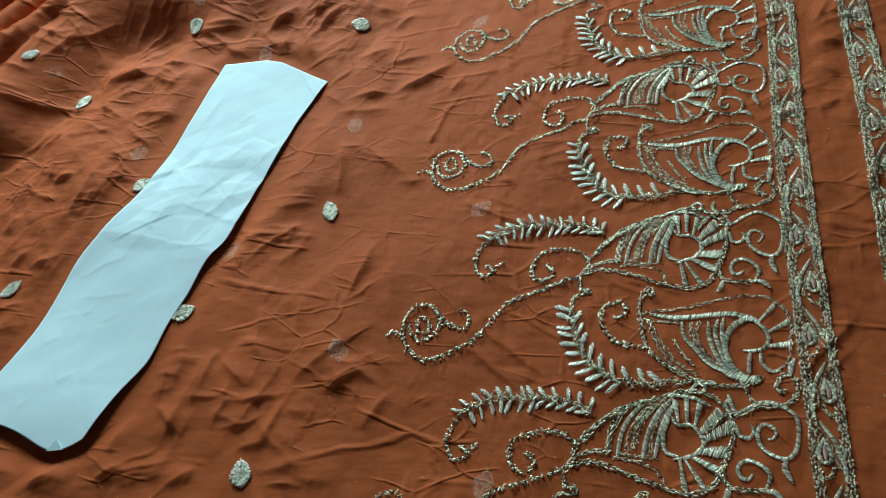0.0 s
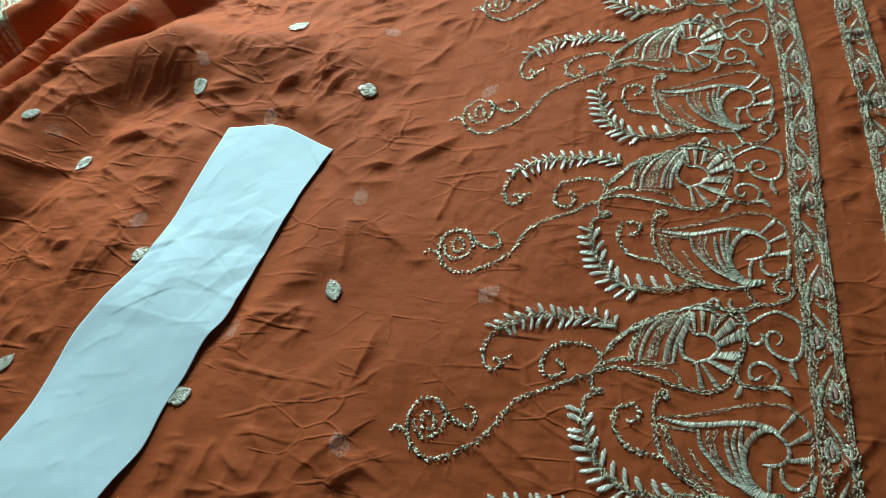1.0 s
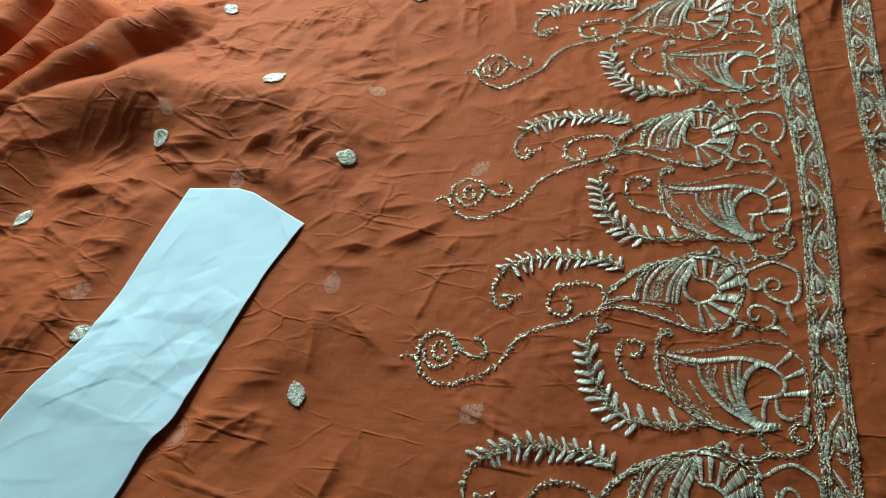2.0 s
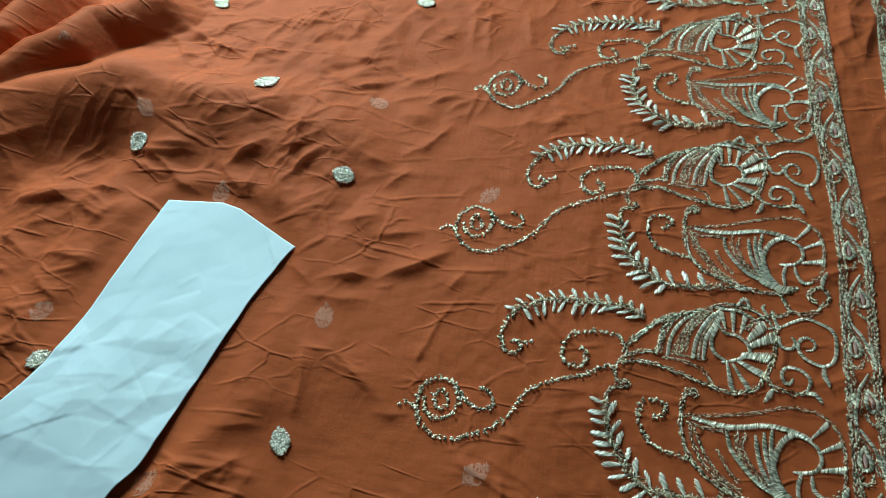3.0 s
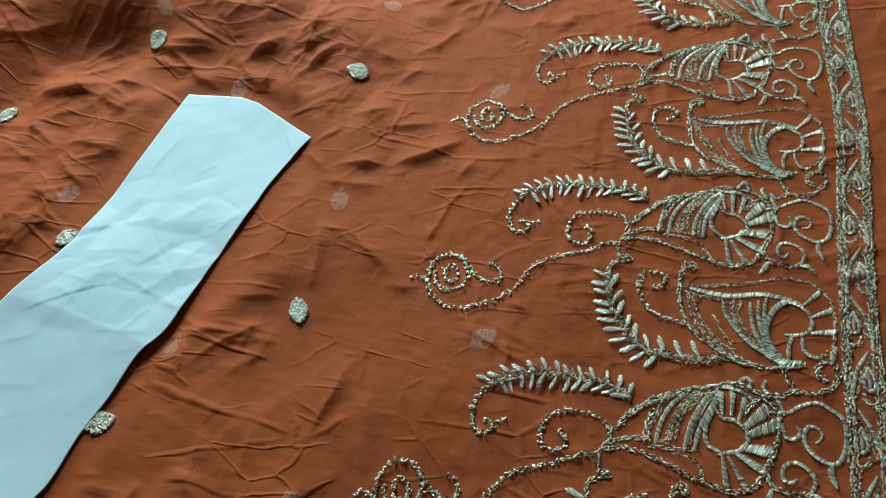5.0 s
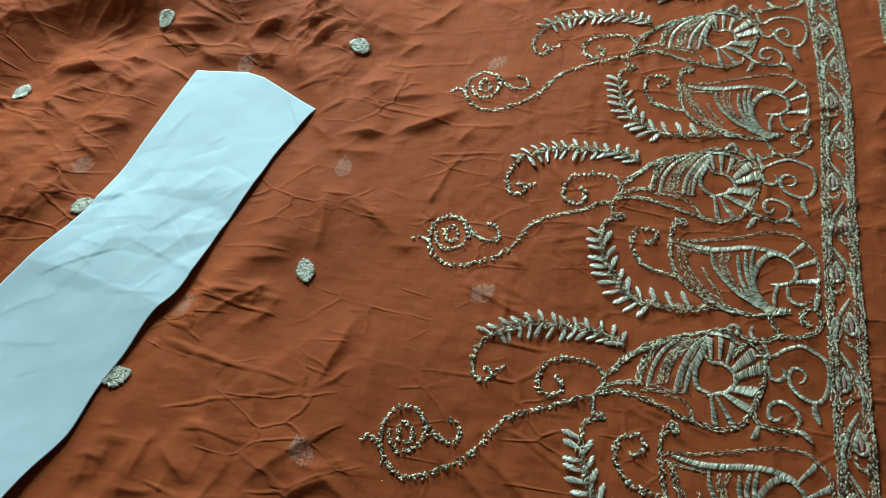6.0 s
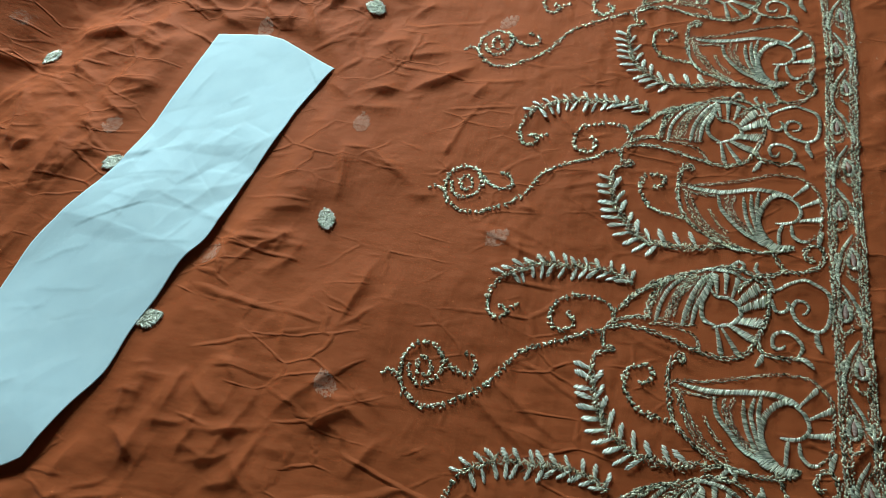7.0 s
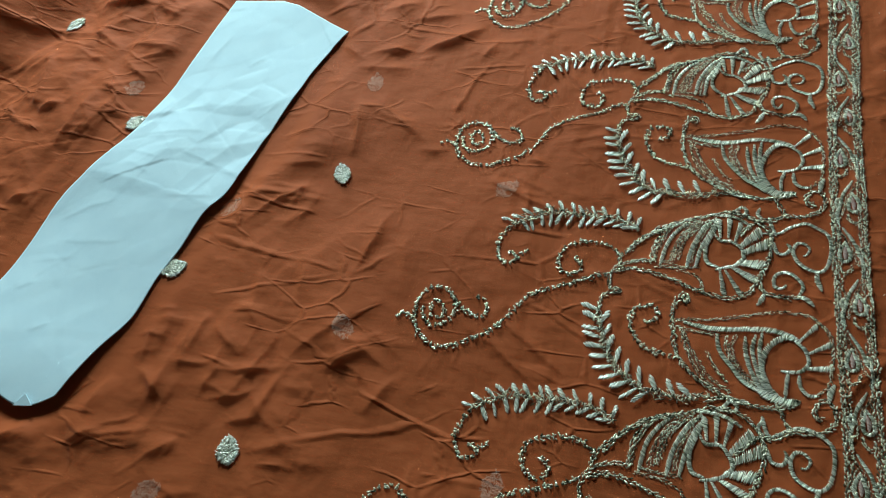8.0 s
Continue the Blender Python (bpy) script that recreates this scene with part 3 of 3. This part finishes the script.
    ("keel_rib", "fine", 1.9, [(29.7, -15.5), (31.6, -22.8), (35.7, -31.7), (41.3, -38.8), (47.5, -43.4)]),
    ("boat_line", "satin", 5, [(63.3, -40.9), (68.6, -43.2), (74.5, -44.6), (79.8, -43.8)]),
]
DESIGN_D = [
    ("boat_line", "satin", 2.3, [(49.9, -45.5), (53.6, -47.6), (59.1, -46.8)]),
    ("small_hook", "satin", 2.3, [(50.6, 47), (52.7, 49.8), (56, 52.6), (57.9, 50.3), (56.6, 47.5)]),
    ("fan_line", "satin", 2.3, [(40.5, 46), (47.7, 46), (54.2, 45.1), (60.3, 41.6)]),
    ("boat_line", "fine", 1.9, [(28.4, -14.3), (35.1, -16.1), (43.1, -16.6), (47.1, -17.1)]),
    ("fan_line", "fine", 1.9, [(20, 18.4), (28.6, 16.9), (37.1, 17.4)]),
    ("fan_line", "cord", 2.5, [(-0.5, 15.9), (2.3, 22.8), (9.6, 30.4), (18.4, 37.4), (28.8, 41.7), (39, 44.9), (47.8, 48.2), (56.3, 48.2)]),
    ("fan_line", "cord", 2.5, [(3.8, 22.8), (12.5, 32.9), (22.9, 39.4), (36.1, 44.3)]),
    ("fan_line", "cord", 2.5, [(14.2, 17.8), (15.6, 26.1), (17.9, 33.1), (22.3, 38.3)]),
    ("fan_line", "cord", 2.5, [(-1.8, 10.8), (5.5, 13.1), (15.7, 11.6), (25.7, 8.2), (36.9, 4.5), (47.7, 2.2), (55.8, 3.8), (60.8, 7.9)]),
]
DESIGN_E = [
    ("fan_line", "fine", 1.9, [(17.1, 15.7), (27.2, 14.9), (36.4, 11.4), (39.6, 3.9)]),
    ("fan_rib", "satin", 2.6, [(31.7, 41.6), (25.8, 35.7), (21.4, 27.7), (19.1, 16.3)]),
    ("fan_rib", "fine", 1.9, [(36.1, 42.5), (30.2, 37), (25.2, 27.6), (22.9, 19)]),
    ("fan_rib", "fine", 1.9, [(40.5, 43.8), (34.6, 37.9), (30.1, 31), (27.2, 20.6)]),
    ("fan_rib", "satin", 2.6, [(43.9, 44.7), (38, 37.8), (33, 27.4), (30.6, 16.2)]),
    ("fan_rib", "satin", 2.6, [(44.8, 43.6), (41.1, 35.9), (37.3, 27.3), (35.7, 17.1)]),
    ("fan_rib", "satin", 2.6, [(44.7, 42.2), (41.7, 34.2), (39.5, 27.3), (40.5, 20.4), (45.5, 18)]),
    ("neck_line", "cord", 2.5, [(47.8, 48.2), (57.7, 47.8), (63.7, 44), (68.4, 38.5), (68.8, 31.6), (67, 23.2), (64.4, 15), (60.9, 8.6)]),
]
DESIGN_F = [
    ("neck_line", "satin", 2.3, [(43.1, 35.9), (45.9, 32.3), (51.5, 32.1), (55.5, 28.6), (56.7, 24.5), (53.3, 20.2), (48.8, 17.9), (44.1, 17)]),
    ("petal", "wedge", 3.6, [(45.9, 34), (44.8, 44.7)]),
    ("petal", "wedge", 3.6, [(49.6, 33.9), (50, 45.2)]),
    ("petal", "wedge", 3.6, [(52.9, 32.8), (55.9, 43.2)]),
    ("petal", "wedge", 7.5, [(55.6, 30.3), (64.6, 39.7)]),
    ("petal", "wedge", 7.5, [(55.7, 26.2), (69.3, 34)]),
    ("petal", "wedge", 8, [(53.3, 21.2), (65.8, 21.6)]),
    ("petal", "wedge", 5.5, [(51.6, 18.5), (62.7, 12.4)]),
    ("petal", "wedge", 3.6, [(48.7, 16.6), (56.4, 4.4)]),
    ("petal", "wedge", 3.6, [(46.3, 16.6), (48.3, 3.5)]),
]
DESIGN_G = [
    ("side_scroll", "satin", 2.3, [(65.6, 37.9), (72.6, 39.4), (76.9, 42.4), (83.8, 44.9), (90.4, 42.9), (94.5, 39.3), (95.2, 32.6), (93.4, 24.3), (89.7, 20.5), (84.6, 21.2), (80.4, 24.6), (78.7, 29.7), (80.3, 34), (83.8, 34.6), (86.2, 31.8), (84.9, 28.5), (82.5, 27.9)]),
    ("scroll_leaf", "leaf", 3.3, [(89, 20.5), (88.6, 16), (90.6, 10.2)]),
    ("side_scroll", "satin", 2.3, [(70.3, 34), (71.6, 28.8), (75.3, 28.1), (77.7, 31.4), (76.3, 34.1)]),
    ("side_scroll", "cord", 2.5, [(63, 13.4), (66.1, 7.2), (74.3, 5.3), (80.9, 6.5)]),
    ("scroll_leaf", "leaf", 3.3, [(80.1, 6.2), (83.4, 5.9), (86.1, 2.1)]),
    ("side_scroll", "satin", 2.3, [(80.3, 6.5), (82.1, 12.5), (79.1, 17.1), (73.9, 18.2), (70.3, 15.6), (70.3, 11.1), (73.3, 10.1), (75.3, 12.3)]),
    ("scroll_leaf", "leaf", 3.3, [(65.8, 6.3), (64.5, 2.5), (62, -0.3)]),
]
DESIGN_H = [
    ("small_hook", "satin", 2.3, [(71.1, 37.7), (69, 43.4), (68.1, 47.7)]),
    ("stem", "cord", 2.5, [(27.1, -2.6), (25.7, -9), (26.2, -16.8), (27.8, -25.9), (30.9, -31.8), (36.1, -37.5), (42.5, -41.6), (50, -45), (57.4, -46.6)]),
    ("stem", "cord", 2.5, [(27.1, -2.6), (29.1, 1), (31.8, 1.6), (32.9, -0.7), (31, -1.9), (29.6, -0)]),
    ("boat_line", "fine", 1.9, [(27, -12.1), (35.2, -10.5), (44.7, -9.5), (58.1, -5.7), (66, -3.5), (73.8, -1.9), (82.7, -2.5), (87.5, -5.5), (92, -10), (93.7, -17.3), (93.1, -26), (91.4, -34.4), (86.8, -40)]),
    ("boat_line", "satin", 3.4, [(31.1, -12.1), (40.6, -13.8), (49.8, -14), (60.3, -12.4), (68.1, -12), (75.6, -13.1), (80.4, -15.2)]),
]
DESIGN_I = [
    ("crescent", "satin", 3.4, [(80.4, -16.1), (74.2, -14.7), (69, -17.7), (65.6, -23.7), (64.4, -30.9), (66.5, -38), (69.9, -42), (73.8, -44.6)]),
    ("hole_line", "satin", 2.3, [(79.1, -16.1), (82.6, -19), (83.8, -24.7), (80.6, -29.1), (75.6, -30.6), (72.4, -30.4)]),
    ("hole_line", "satin", 2.3, [(75.5, -31.2), (73.9, -36.3), (73.7, -42.4)]),
    ("hole_line", "satin", 2.3, [(79.7, -31.1), (80, -36.1), (82.8, -40.2), (87.5, -40)]),
    ("tooth", "wedge", 3.4, [(80.5, -14.9), (87.8, -7)]),
    ("tooth", "wedge", 3.6, [(83.7, -20.4), (93, -15.3)]),
    ("tooth", "wedge", 4.6, [(82.8, -28.2), (93.8, -26.8)]),
    ("keel_rib", "fine", 1.9, [(31.1, -16.7), (33.7, -22.8), (37.6, -30.2), (42.6, -37.3), (51.3, -43.3)]),
    ("keel_rib", "satin", 2.6, [(45.8, -16.5), (46.9, -24), (51.8, -31.3), (57.8, -38.2), (66.2, -42.2)]),
    ("keel_rib", "fine", 1.9, [(41.6, -25.6), (45.3, -32.9), (50.2, -38.5)]),
]
DESIGN_J = [
    ("keel_rib", "fine", 1.9, [(53.7, -16.4), (52.1, -22.4), (55.6, -31.2), (62.7, -39.5)]),
    ("keel_rib", "satin", 2.6, [(57.6, -16.4), (58, -23.8), (59.8, -32.5), (63.9, -39.4), (68.6, -42.6)]),
    ("keel_rib", "satin", 2.6, [(61.5, -14.8), (61.1, -22.3), (62.4, -31), (65.2, -38), (69.9, -42)]),
    ("keel_rib", "satin", 2.6, [(64.7, -13.3), (63.4, -22.2), (64.7, -30.9), (67.2, -37.9), (71.1, -42.5)]),
    ("boat_line", "cord", 2.5, [(42.3, -47.5), (49.9, -46.1), (57.3, -47.2), (65.9, -47.9), (73.2, -46.6), (79.9, -43.6)]),
    ("link_scroll", "cord", 2.5, [(70.3, -44.9), (72.5, -50.4), (76.2, -56.4), (84.5, -56.5), (90.7, -53.1), (93.5, -47.8), (92, -42.9), (88.5, -42.2), (85.1, -45.9), (85.8, -49.5), (88.2, -49.9)]),
    ("link_scroll", "cord", 2.5, [(76.2, -56.9), (70.1, -60.3), (64.6, -60.7), (59, -64.8), (54.5, -69.8)]),
]
DESIGN_K = [
    ("link_scroll", "satin", 2.3, [(64.6, -60.2), (63, -57.3), (64.2, -54.6)]),
    ("scroll_leaf", "leaf", 3.3, [(91.2, -41.8), (91.8, -38.2), (93.7, -33.8)]),
]
DESIGN = DESIGN_A + DESIGN_B + DESIGN_C + DESIGN_D + DESIGN_E + DESIGN_F + DESIGN_G + DESIGN_H + DESIGN_I + DESIGN_J + DESIGN_K
STEM = [(-3.5, 0.7), (-4.6, 5.7), (-3.3, 10.8), (1, 15.2), (9.8, 18.2), (14.8, 17.8)]
COMB = [(-55.7, 33.2), (-52, 35.7), (-45.7, 38.6), (-37.8, 41.4), (-26.5, 41.8), (-13.8, 42.1), (-1.3, 40.2), (7.9, 36.2)]
FERN = [(-7.8, -9.2), (-7.3, -15.7), (-5.8, -22), (-3.9, -28.2), (-0.3, -35.1), (5.5, -42), (13.7, -46.9), (25.6, -48.8), (34.6, -48.4), (43.6, -46.3)]

KNOTS = [(-0.0340, 0.5940), (-0.0335, 0.4848), (-0.0352, 0.3752), (-0.0360, 0.2698), (-0.0362, 0.1634), (-0.0396, 0.0638)]
SCROLL_SHIFT = [2.0, 2.2, 1.0, 0.6, 2.6, 1.0]  # shift of each long drop scroll to fit the camera's view, in millimetres
for k, knot in enumerate(KNOTS):
    r = random.Random(100 + k)
    motif = tagged(stroke("flower_motif", "cord", 2.2, STEM, knot, shawl, r), "embroidered flower and paisley repeat in silver thread")
    for name, style, wide, pts in DESIGN:
        stroke(name, style, wide, [(x + r.gauss(0, 0.25), y + r.gauss(0, 0.25) + SCROLL_SHIFT[k] * min(0.0, x + 20) / 80) for x, y in pts], knot, motif, r)
    leaves(COMB, knot, motif, r, [(1, 0.0, 0.98, 13, (132, 108), (6.6, 6.4)), (-1, 0.06, 0.99, 12, (88, 145), (8.2, 7.8))], "comb_leaf", 1.05)
    leaves(FERN, knot, motif, r, [(-1, 0.03, 0.66, 11, (112, 125), (8.0, 10.0)), (1, 0.12, 0.90, 9, (140, 108), (8.6, 9.0))], "fern_leaf", 1.25)


# ---- border bands ----
def band(edge, wide, y0, y1, phase, label, seed):
    """A braid between two cords; edge gives the x of its inner cord at y."""
    r = random.Random(seed)
    line = [(edge(y) * 1000, y * 1000) for y in np.arange(y0, y1, 0.012)]
    w = wide * 1000
    first = tagged(stroke("border_band", "cord", 2.3, line, (0, 0), shawl, r), label)
    for off, style, size in ((2.3, "fine", 2.3), (w - 2.2, "fine", 2.2), (w, "cord", 2.3)):
        stroke("edge_cord", style, size, [(x + off, y) for x, y in line], (0, 0), first, r)
    pitch = 0.0536
    n0 = int((y0 - phase) / pitch) - 1
    for k in range(n0, n0 + int((y1 - y0) / pitch) + 3):
        for right in (0, 1):
            y = phase + (k + 0.5 * right) * pitch
            if not y0 + 0.015 < y < y1 - 0.02:
                continue
            sgn = -1 if right else 1
            cx = edge(y) * 1000 + w * 0.5
            drop = [(0.4, 6.6), (-1.6, 2.8), (-2.4, -0.6), (-1.6, -3.2), (0.2, -3.9), (1.9, -2.8), (2.2, 0.2), (1.3, 3.2), (0.3, 6.4)]
            at = (cx - sgn * 2.3) / 1000, y
            stroke("teardrop", "satin", 2.2, [(sgn * a, b) for a, b in drop], at, first, r)
            core = stroke("teardrop_core", "leaf", 2.4, [(0, -2.4), (0.1, 0.4), (sgn * 0.3, 3.6)], at, first, r)
            core.data.materials[0] = PINK
            stem = [(sgn * 4.6, -11), (sgn * 4.9, -5), (sgn * 3.2, 1), (sgn * 1.8, 6), (-sgn * 1.0, 11), (-sgn * 2.6, 14)]
            stroke("wave_stem", "satin", 2.1, [(a + sgn * 2.3, b) for a, b in stem], at, first, r)
            stroke("wave_stem", "fine", 1.6, [(a + sgn * 0.2, b - 0.8) for a, b in stem[1:]], at, first, r)
            curl = [(sgn * 4.4, 1), (sgn * 6.4, 3.4), (sgn * 7.6, 0.8), (sgn * 6.6, -1.6), (sgn * 5.0, -0.4)]
            stroke("small_curl", "satin", 1.7, curl, at, first, r)
            arc = [(-sgn * 2.6, -8.5), (-sgn * 0.4, -10.2), (sgn * 2.0, -8.2), (sgn * 2.6, -5.4)]
            stroke("small_arc", "cord", 1.7, arc, at, first, r)


def inner_edge(y):
    return 0.0600 + 0.0052 * math.exp(-((y - 0.36) / 0.075) ** 2)


def outer_edge(y):
    return 0.1022 + 0.0016 * math.sin(y * 26)


band(inner_edge, 0.0138, 0.0, 0.64, 0.2480 - 0.0536 * 4, "silver braid of teardrops between two cords", 5)
band(outer_edge, 0.0140, 0.10, 0.64, 0.262 - 0.0536 * 4, "second silver braid beside a plain orange strip", 6)


# a corner of the other end's braid, turned over the folds
corner_rng = random.Random(12)
CORNER = [(-500, 394), (-512, 420), (-522, 448), (-534, 470), (-554, 502)]
corner = tagged(stroke("corner_braid", "cord", 2.0, CORNER, (0, 0), shawl, corner_rng), "corner of another silver braid, beyond the folds")
for k in range(18):
    off = 2.5 + k * 2.5
    stroke("braid_stitch", corner_rng.choice(("satin", "cord")), corner_rng.uniform(1.6, 3.0),
           [(x - off + corner_rng.gauss(0, 2), y + off * 0.2) for x, y in CORNER], (0, 0), corner, corner_rng)


# ---- scattered dots, on the top layer and on the one beneath ----
def dot(x, y, ang, long, wide, seed, under=False):
    """A leaf-shaped patch filled with short stitches that lie across each other."""
    r = random.Random(seed)
    px, py, an, ha, ra = [], [], [], [], []
    count = int(long * wide * (1.2e6 if under else 2.4e6))
    while len(px) < count:
        u, v = r.uniform(-1, 1), r.uniform(-1, 1)
        if abs(v) > (1 - abs(u) ** 2.2) * (0.85 - 0.15 * u):
            continue
        u, v = 0.5 * u * long, 0.5 * v * wide
        px.append(x + u * math.cos(ang) - v * math.sin(ang))
        py.append(y + u * math.sin(ang) + v * math.cos(ang))
        an.append(ang + math.copysign(0.7, v) + r.gauss(0, 0.9))
        ha.append(r.uniform(0.0007, 0.0016))
        ra.append(r.uniform(0.00032, 0.0005))
    px, py, an, ha, ra = map(np.array, (px, py, an, ha, ra))
    if under:
        return laid("lower_dot", px, py, an, ha, ra * 0.7, PALE, lining, -0.0012)
    high = 0.0003 + 0.0006 * np.array([r.random() for _ in px])
    return laid("embroidered_dot", px, py, an, ha, ra, SILK, shawl, high)


DOTS = [(-0.340, 0.383, 140, 13, 12),
        (-0.205, 0.377, 175, 13, 11),
        (-0.414, 0.312, 70, 15, 8),
        (-0.195, 0.218, 115, 14, 9),
        (-0.272, 0.145, 30, 15, 10),
        (-0.399, 0.155, 50, 15, 8),
        (-0.206, 0.057, 110, 14, 10),
        (-0.337, 0.238, 50, 13, 9),
        (-0.453, 0.339, 45, 13, 6),
        (-0.272, 0.440, 58, 17, 12),
        (-0.339, 0.523, 145, 14, 10),
        (-0.188, 0.539, 170, 14, 10)]
for k, (x, y, a, l, w) in enumerate(DOTS):
    tagged(dot(x, y, radians(a), 1.0 * l / 1000, 1.15 * w / 1000, 40 + k), "small silver embroidered dot")
LOWER = [(-0.192, 0.286, 100), (-0.099, 0.218, 45), (-0.168, 0.126, 120), (-0.081, 0.063, 80), (-0.349, 0.265, 60), (-0.436, 0.332, 30), (-0.117, 0.377, 50), (-0.340, 0.404, 140), (-0.407, 0.442, 110), (-0.199, 0.440, 150), (-0.254, 0.188, 60), (-0.239, 0.032, 30), (-0.278, 0.357, 90)]
for k, (x, y, a) in enumerate(LOWER):
    tagged(dot(x, y, radians(a), 0.0155, 0.0115, 70 + k, True), "silver dot on the lower layer, dim through the cloth")


# ---- lint and thread ends on the plain strip ----
lint_rng = random.Random(21)
lx, ly = np.array([lint_rng.uniform(0.079, 0.10) for _ in range(46)]), np.array([lint_rng.uniform(0.06, 0.58) for _ in range(46)])
tagged(laid("lint", lx, ly, np.array([lint_rng.uniform(0, 3.1) for _ in lx]), np.array([lint_rng.uniform(0.0002, 0.0011) for _ in lx]), np.full(46, 0.00012), PALE, shawl),
       "pale specks of lint on the orange cloth", kind="stuff")


# ---- the paper strip ----
LEFT = [(-0.3073, 0.3468), (-0.3135, 0.3180), (-0.3185, 0.2945), (-0.3235, 0.2690), (-0.3330, 0.2310), (-0.3495, 0.1980), (-0.3600, 0.1760), (-0.3665, 0.1420), (-0.3700, 0.1260), (-0.3780, 0.1005), (-0.3867, 0.0715)]
RIGHT = [(-0.2205, 0.3260), (-0.2250, 0.3180), (-0.2350, 0.2910), (-0.2390, 0.2730), (-0.2490, 0.2330), (-0.2540, 0.2100), (-0.2580, 0.1940), (-0.2670, 0.1790), (-0.2725, 0.1560), (-0.2785, 0.1370), (-0.2820, 0.1160), (-0.2855, 0.1070), (-0.2935, 0.0920), (-0.3030, 0.0660)]


def edge_line(points, n):
    xy, tan, s, length = spline(points, 0.002)
    at = np.linspace(0, 1, n)
    return np.stack([np.interp(at, s, xy[:, 0]), np.interp(at, s, xy[:, 1])], -1)


def paper_strip():
    rows, cols = 300, 100
    a, b = edge_line(LEFT, rows), edge_line(RIGHT, rows)
    u = np.linspace(0, 1, cols)[None, :, None]
    v = np.linspace(0, 1, rows)[:, None]
    xy = a[:, None] * (1 - u) + b[:, None] * u
    u = u[:, :, 0]
    x, y = xy[..., 0], xy[..., 1]
    # rounded ends: the far edge bows out, the near one has cut corners
    bow = 0.0105 * np.minimum(1, np.minimum(u / 0.36, (1 - u) / 0.5)) * (1 - step(0, 0.07, v)) - 0.009 * np.sin(np.pi * u ** 3.1) * step(0.93, 1, v)
    y = y + bow
    x = x + bow * 0.25
    z = soft(x, y) + 0.0010
    z = z + 0.0032 * step(0.72, 1.0, v)
    # the cross fold and the crumpled creases
    fold = v - 0.54 + 0.012 * np.sin(np.pi * u)
    z = z + 0.0028 * np.exp(-np.sqrt(fold * fold + 1e-6) / np.where(fold < 0, 0.24, 0.12))
    middle = np.exp(-((v - 0.37) / 0.12) ** 2)
    z = z + 0.0011 * (0.3 + middle) * crumple(x, y, 61, 0.030, 0.35, 2.2) + 0.0006 * (0.25 + middle) * crumple(x, y, 62, 0.013, 0.9, 2.0)
    z = z + 0.0010 * crumple(x, y, 63, 0.055, 2.2, 1.6)
    # thin sharp creases, most of them across the crumpled middle
    r = random.Random(33)
    for k in range(36):
        cv, cu = r.gauss(0.38, 0.13) if k < 22 else r.uniform(0.02, 0.98), r.uniform(0.0, 1.0)
        px, py = np.interp(cv, v[:, 0], x[:, 0]) * (1 - cu) + np.interp(cv, v[:, 0], x[:, -1]) * cu, np.interp(cv, v[:, 0], y[:, 0]) * (1 - cu) + np.interp(cv, v[:, 0], y[:, -1]) * cu
        turn, half = r.choice((0.1, 0.5, -0.3, 0.8)) + r.gauss(0, 0.25), r.uniform(0.006, 0.022)
        a, d = (x - px) * math.cos(turn) + (y - py) * math.sin(turn), (y - py) * math.cos(turn) - (x - px) * math.sin(turn)
        d = d + 0.0015 * lattice(x * 70, y * 70, 90 + k)
        z = z + r.choice((1, 1, -1)) * r.uniform(0.00010, 0.0003) * np.exp(-np.abs(d) / np.where(d > 0, 0.0045, 0.0012)) * np.clip(1.2 * (1 - (a / half) ** 2), 0, 1)
    over = np.maximum(0, lift(x, y) + 0.0008 - z)
    for k in range(10):
        wide = np.pad(over, 2, mode="edge")
        over = np.maximum(over, (wide[:-4, 2:-2] + wide[4:, 2:-2] + wide[2:-2, :-4] + wide[2:-2, 4:]) / 4)
    for k in range(6):
        wide = np.pad(over, 2, mode="edge")
        over = (wide[:-4, 2:-2] + wide[4:, 2:-2] + wide[2:-2, :-4] + wide[2:-2, 4:] + over) / 5
    z = z + over
    ob = sheet("paper_strip", x, y, z, PAPER)
    thick = ob.modifiers.new("thickness", "SOLIDIFY")
    thick.thickness, thick.offset = 0.00015, 1
    # a small corner of the near end is turned back
    k = int(cols * 0.80)
    cx, cy, cz = x[-1, k], y[-1, k], z[-1, k]
    flap = mesh_object("turned_corner", [(cx - 0.002, cy - 0.0005, cz + 0.0004), (cx + 0.009, cy + 0.001, cz + 0.0004), (cx + 0.003, cy + 0.006, cz + 0.0012),
                                         (cx - 0.002, cy - 0.0005, cz + 0.0008), (cx + 0.009, cy + 0.001, cz + 0.0008), (cx + 0.003, cy + 0.006, cz + 0.0016)],
                       [(0, 2, 1), (3, 4, 5), (0, 1, 4, 3), (1, 2, 5, 4), (2, 0, 3, 5)], PAPER, ob, False)
    tagged(flap, "small turned-back corner of the paper")
    return ob


tagged(paper_strip(), "creased pale blue-white paper strip lying on the orange cloth", "paper strip")
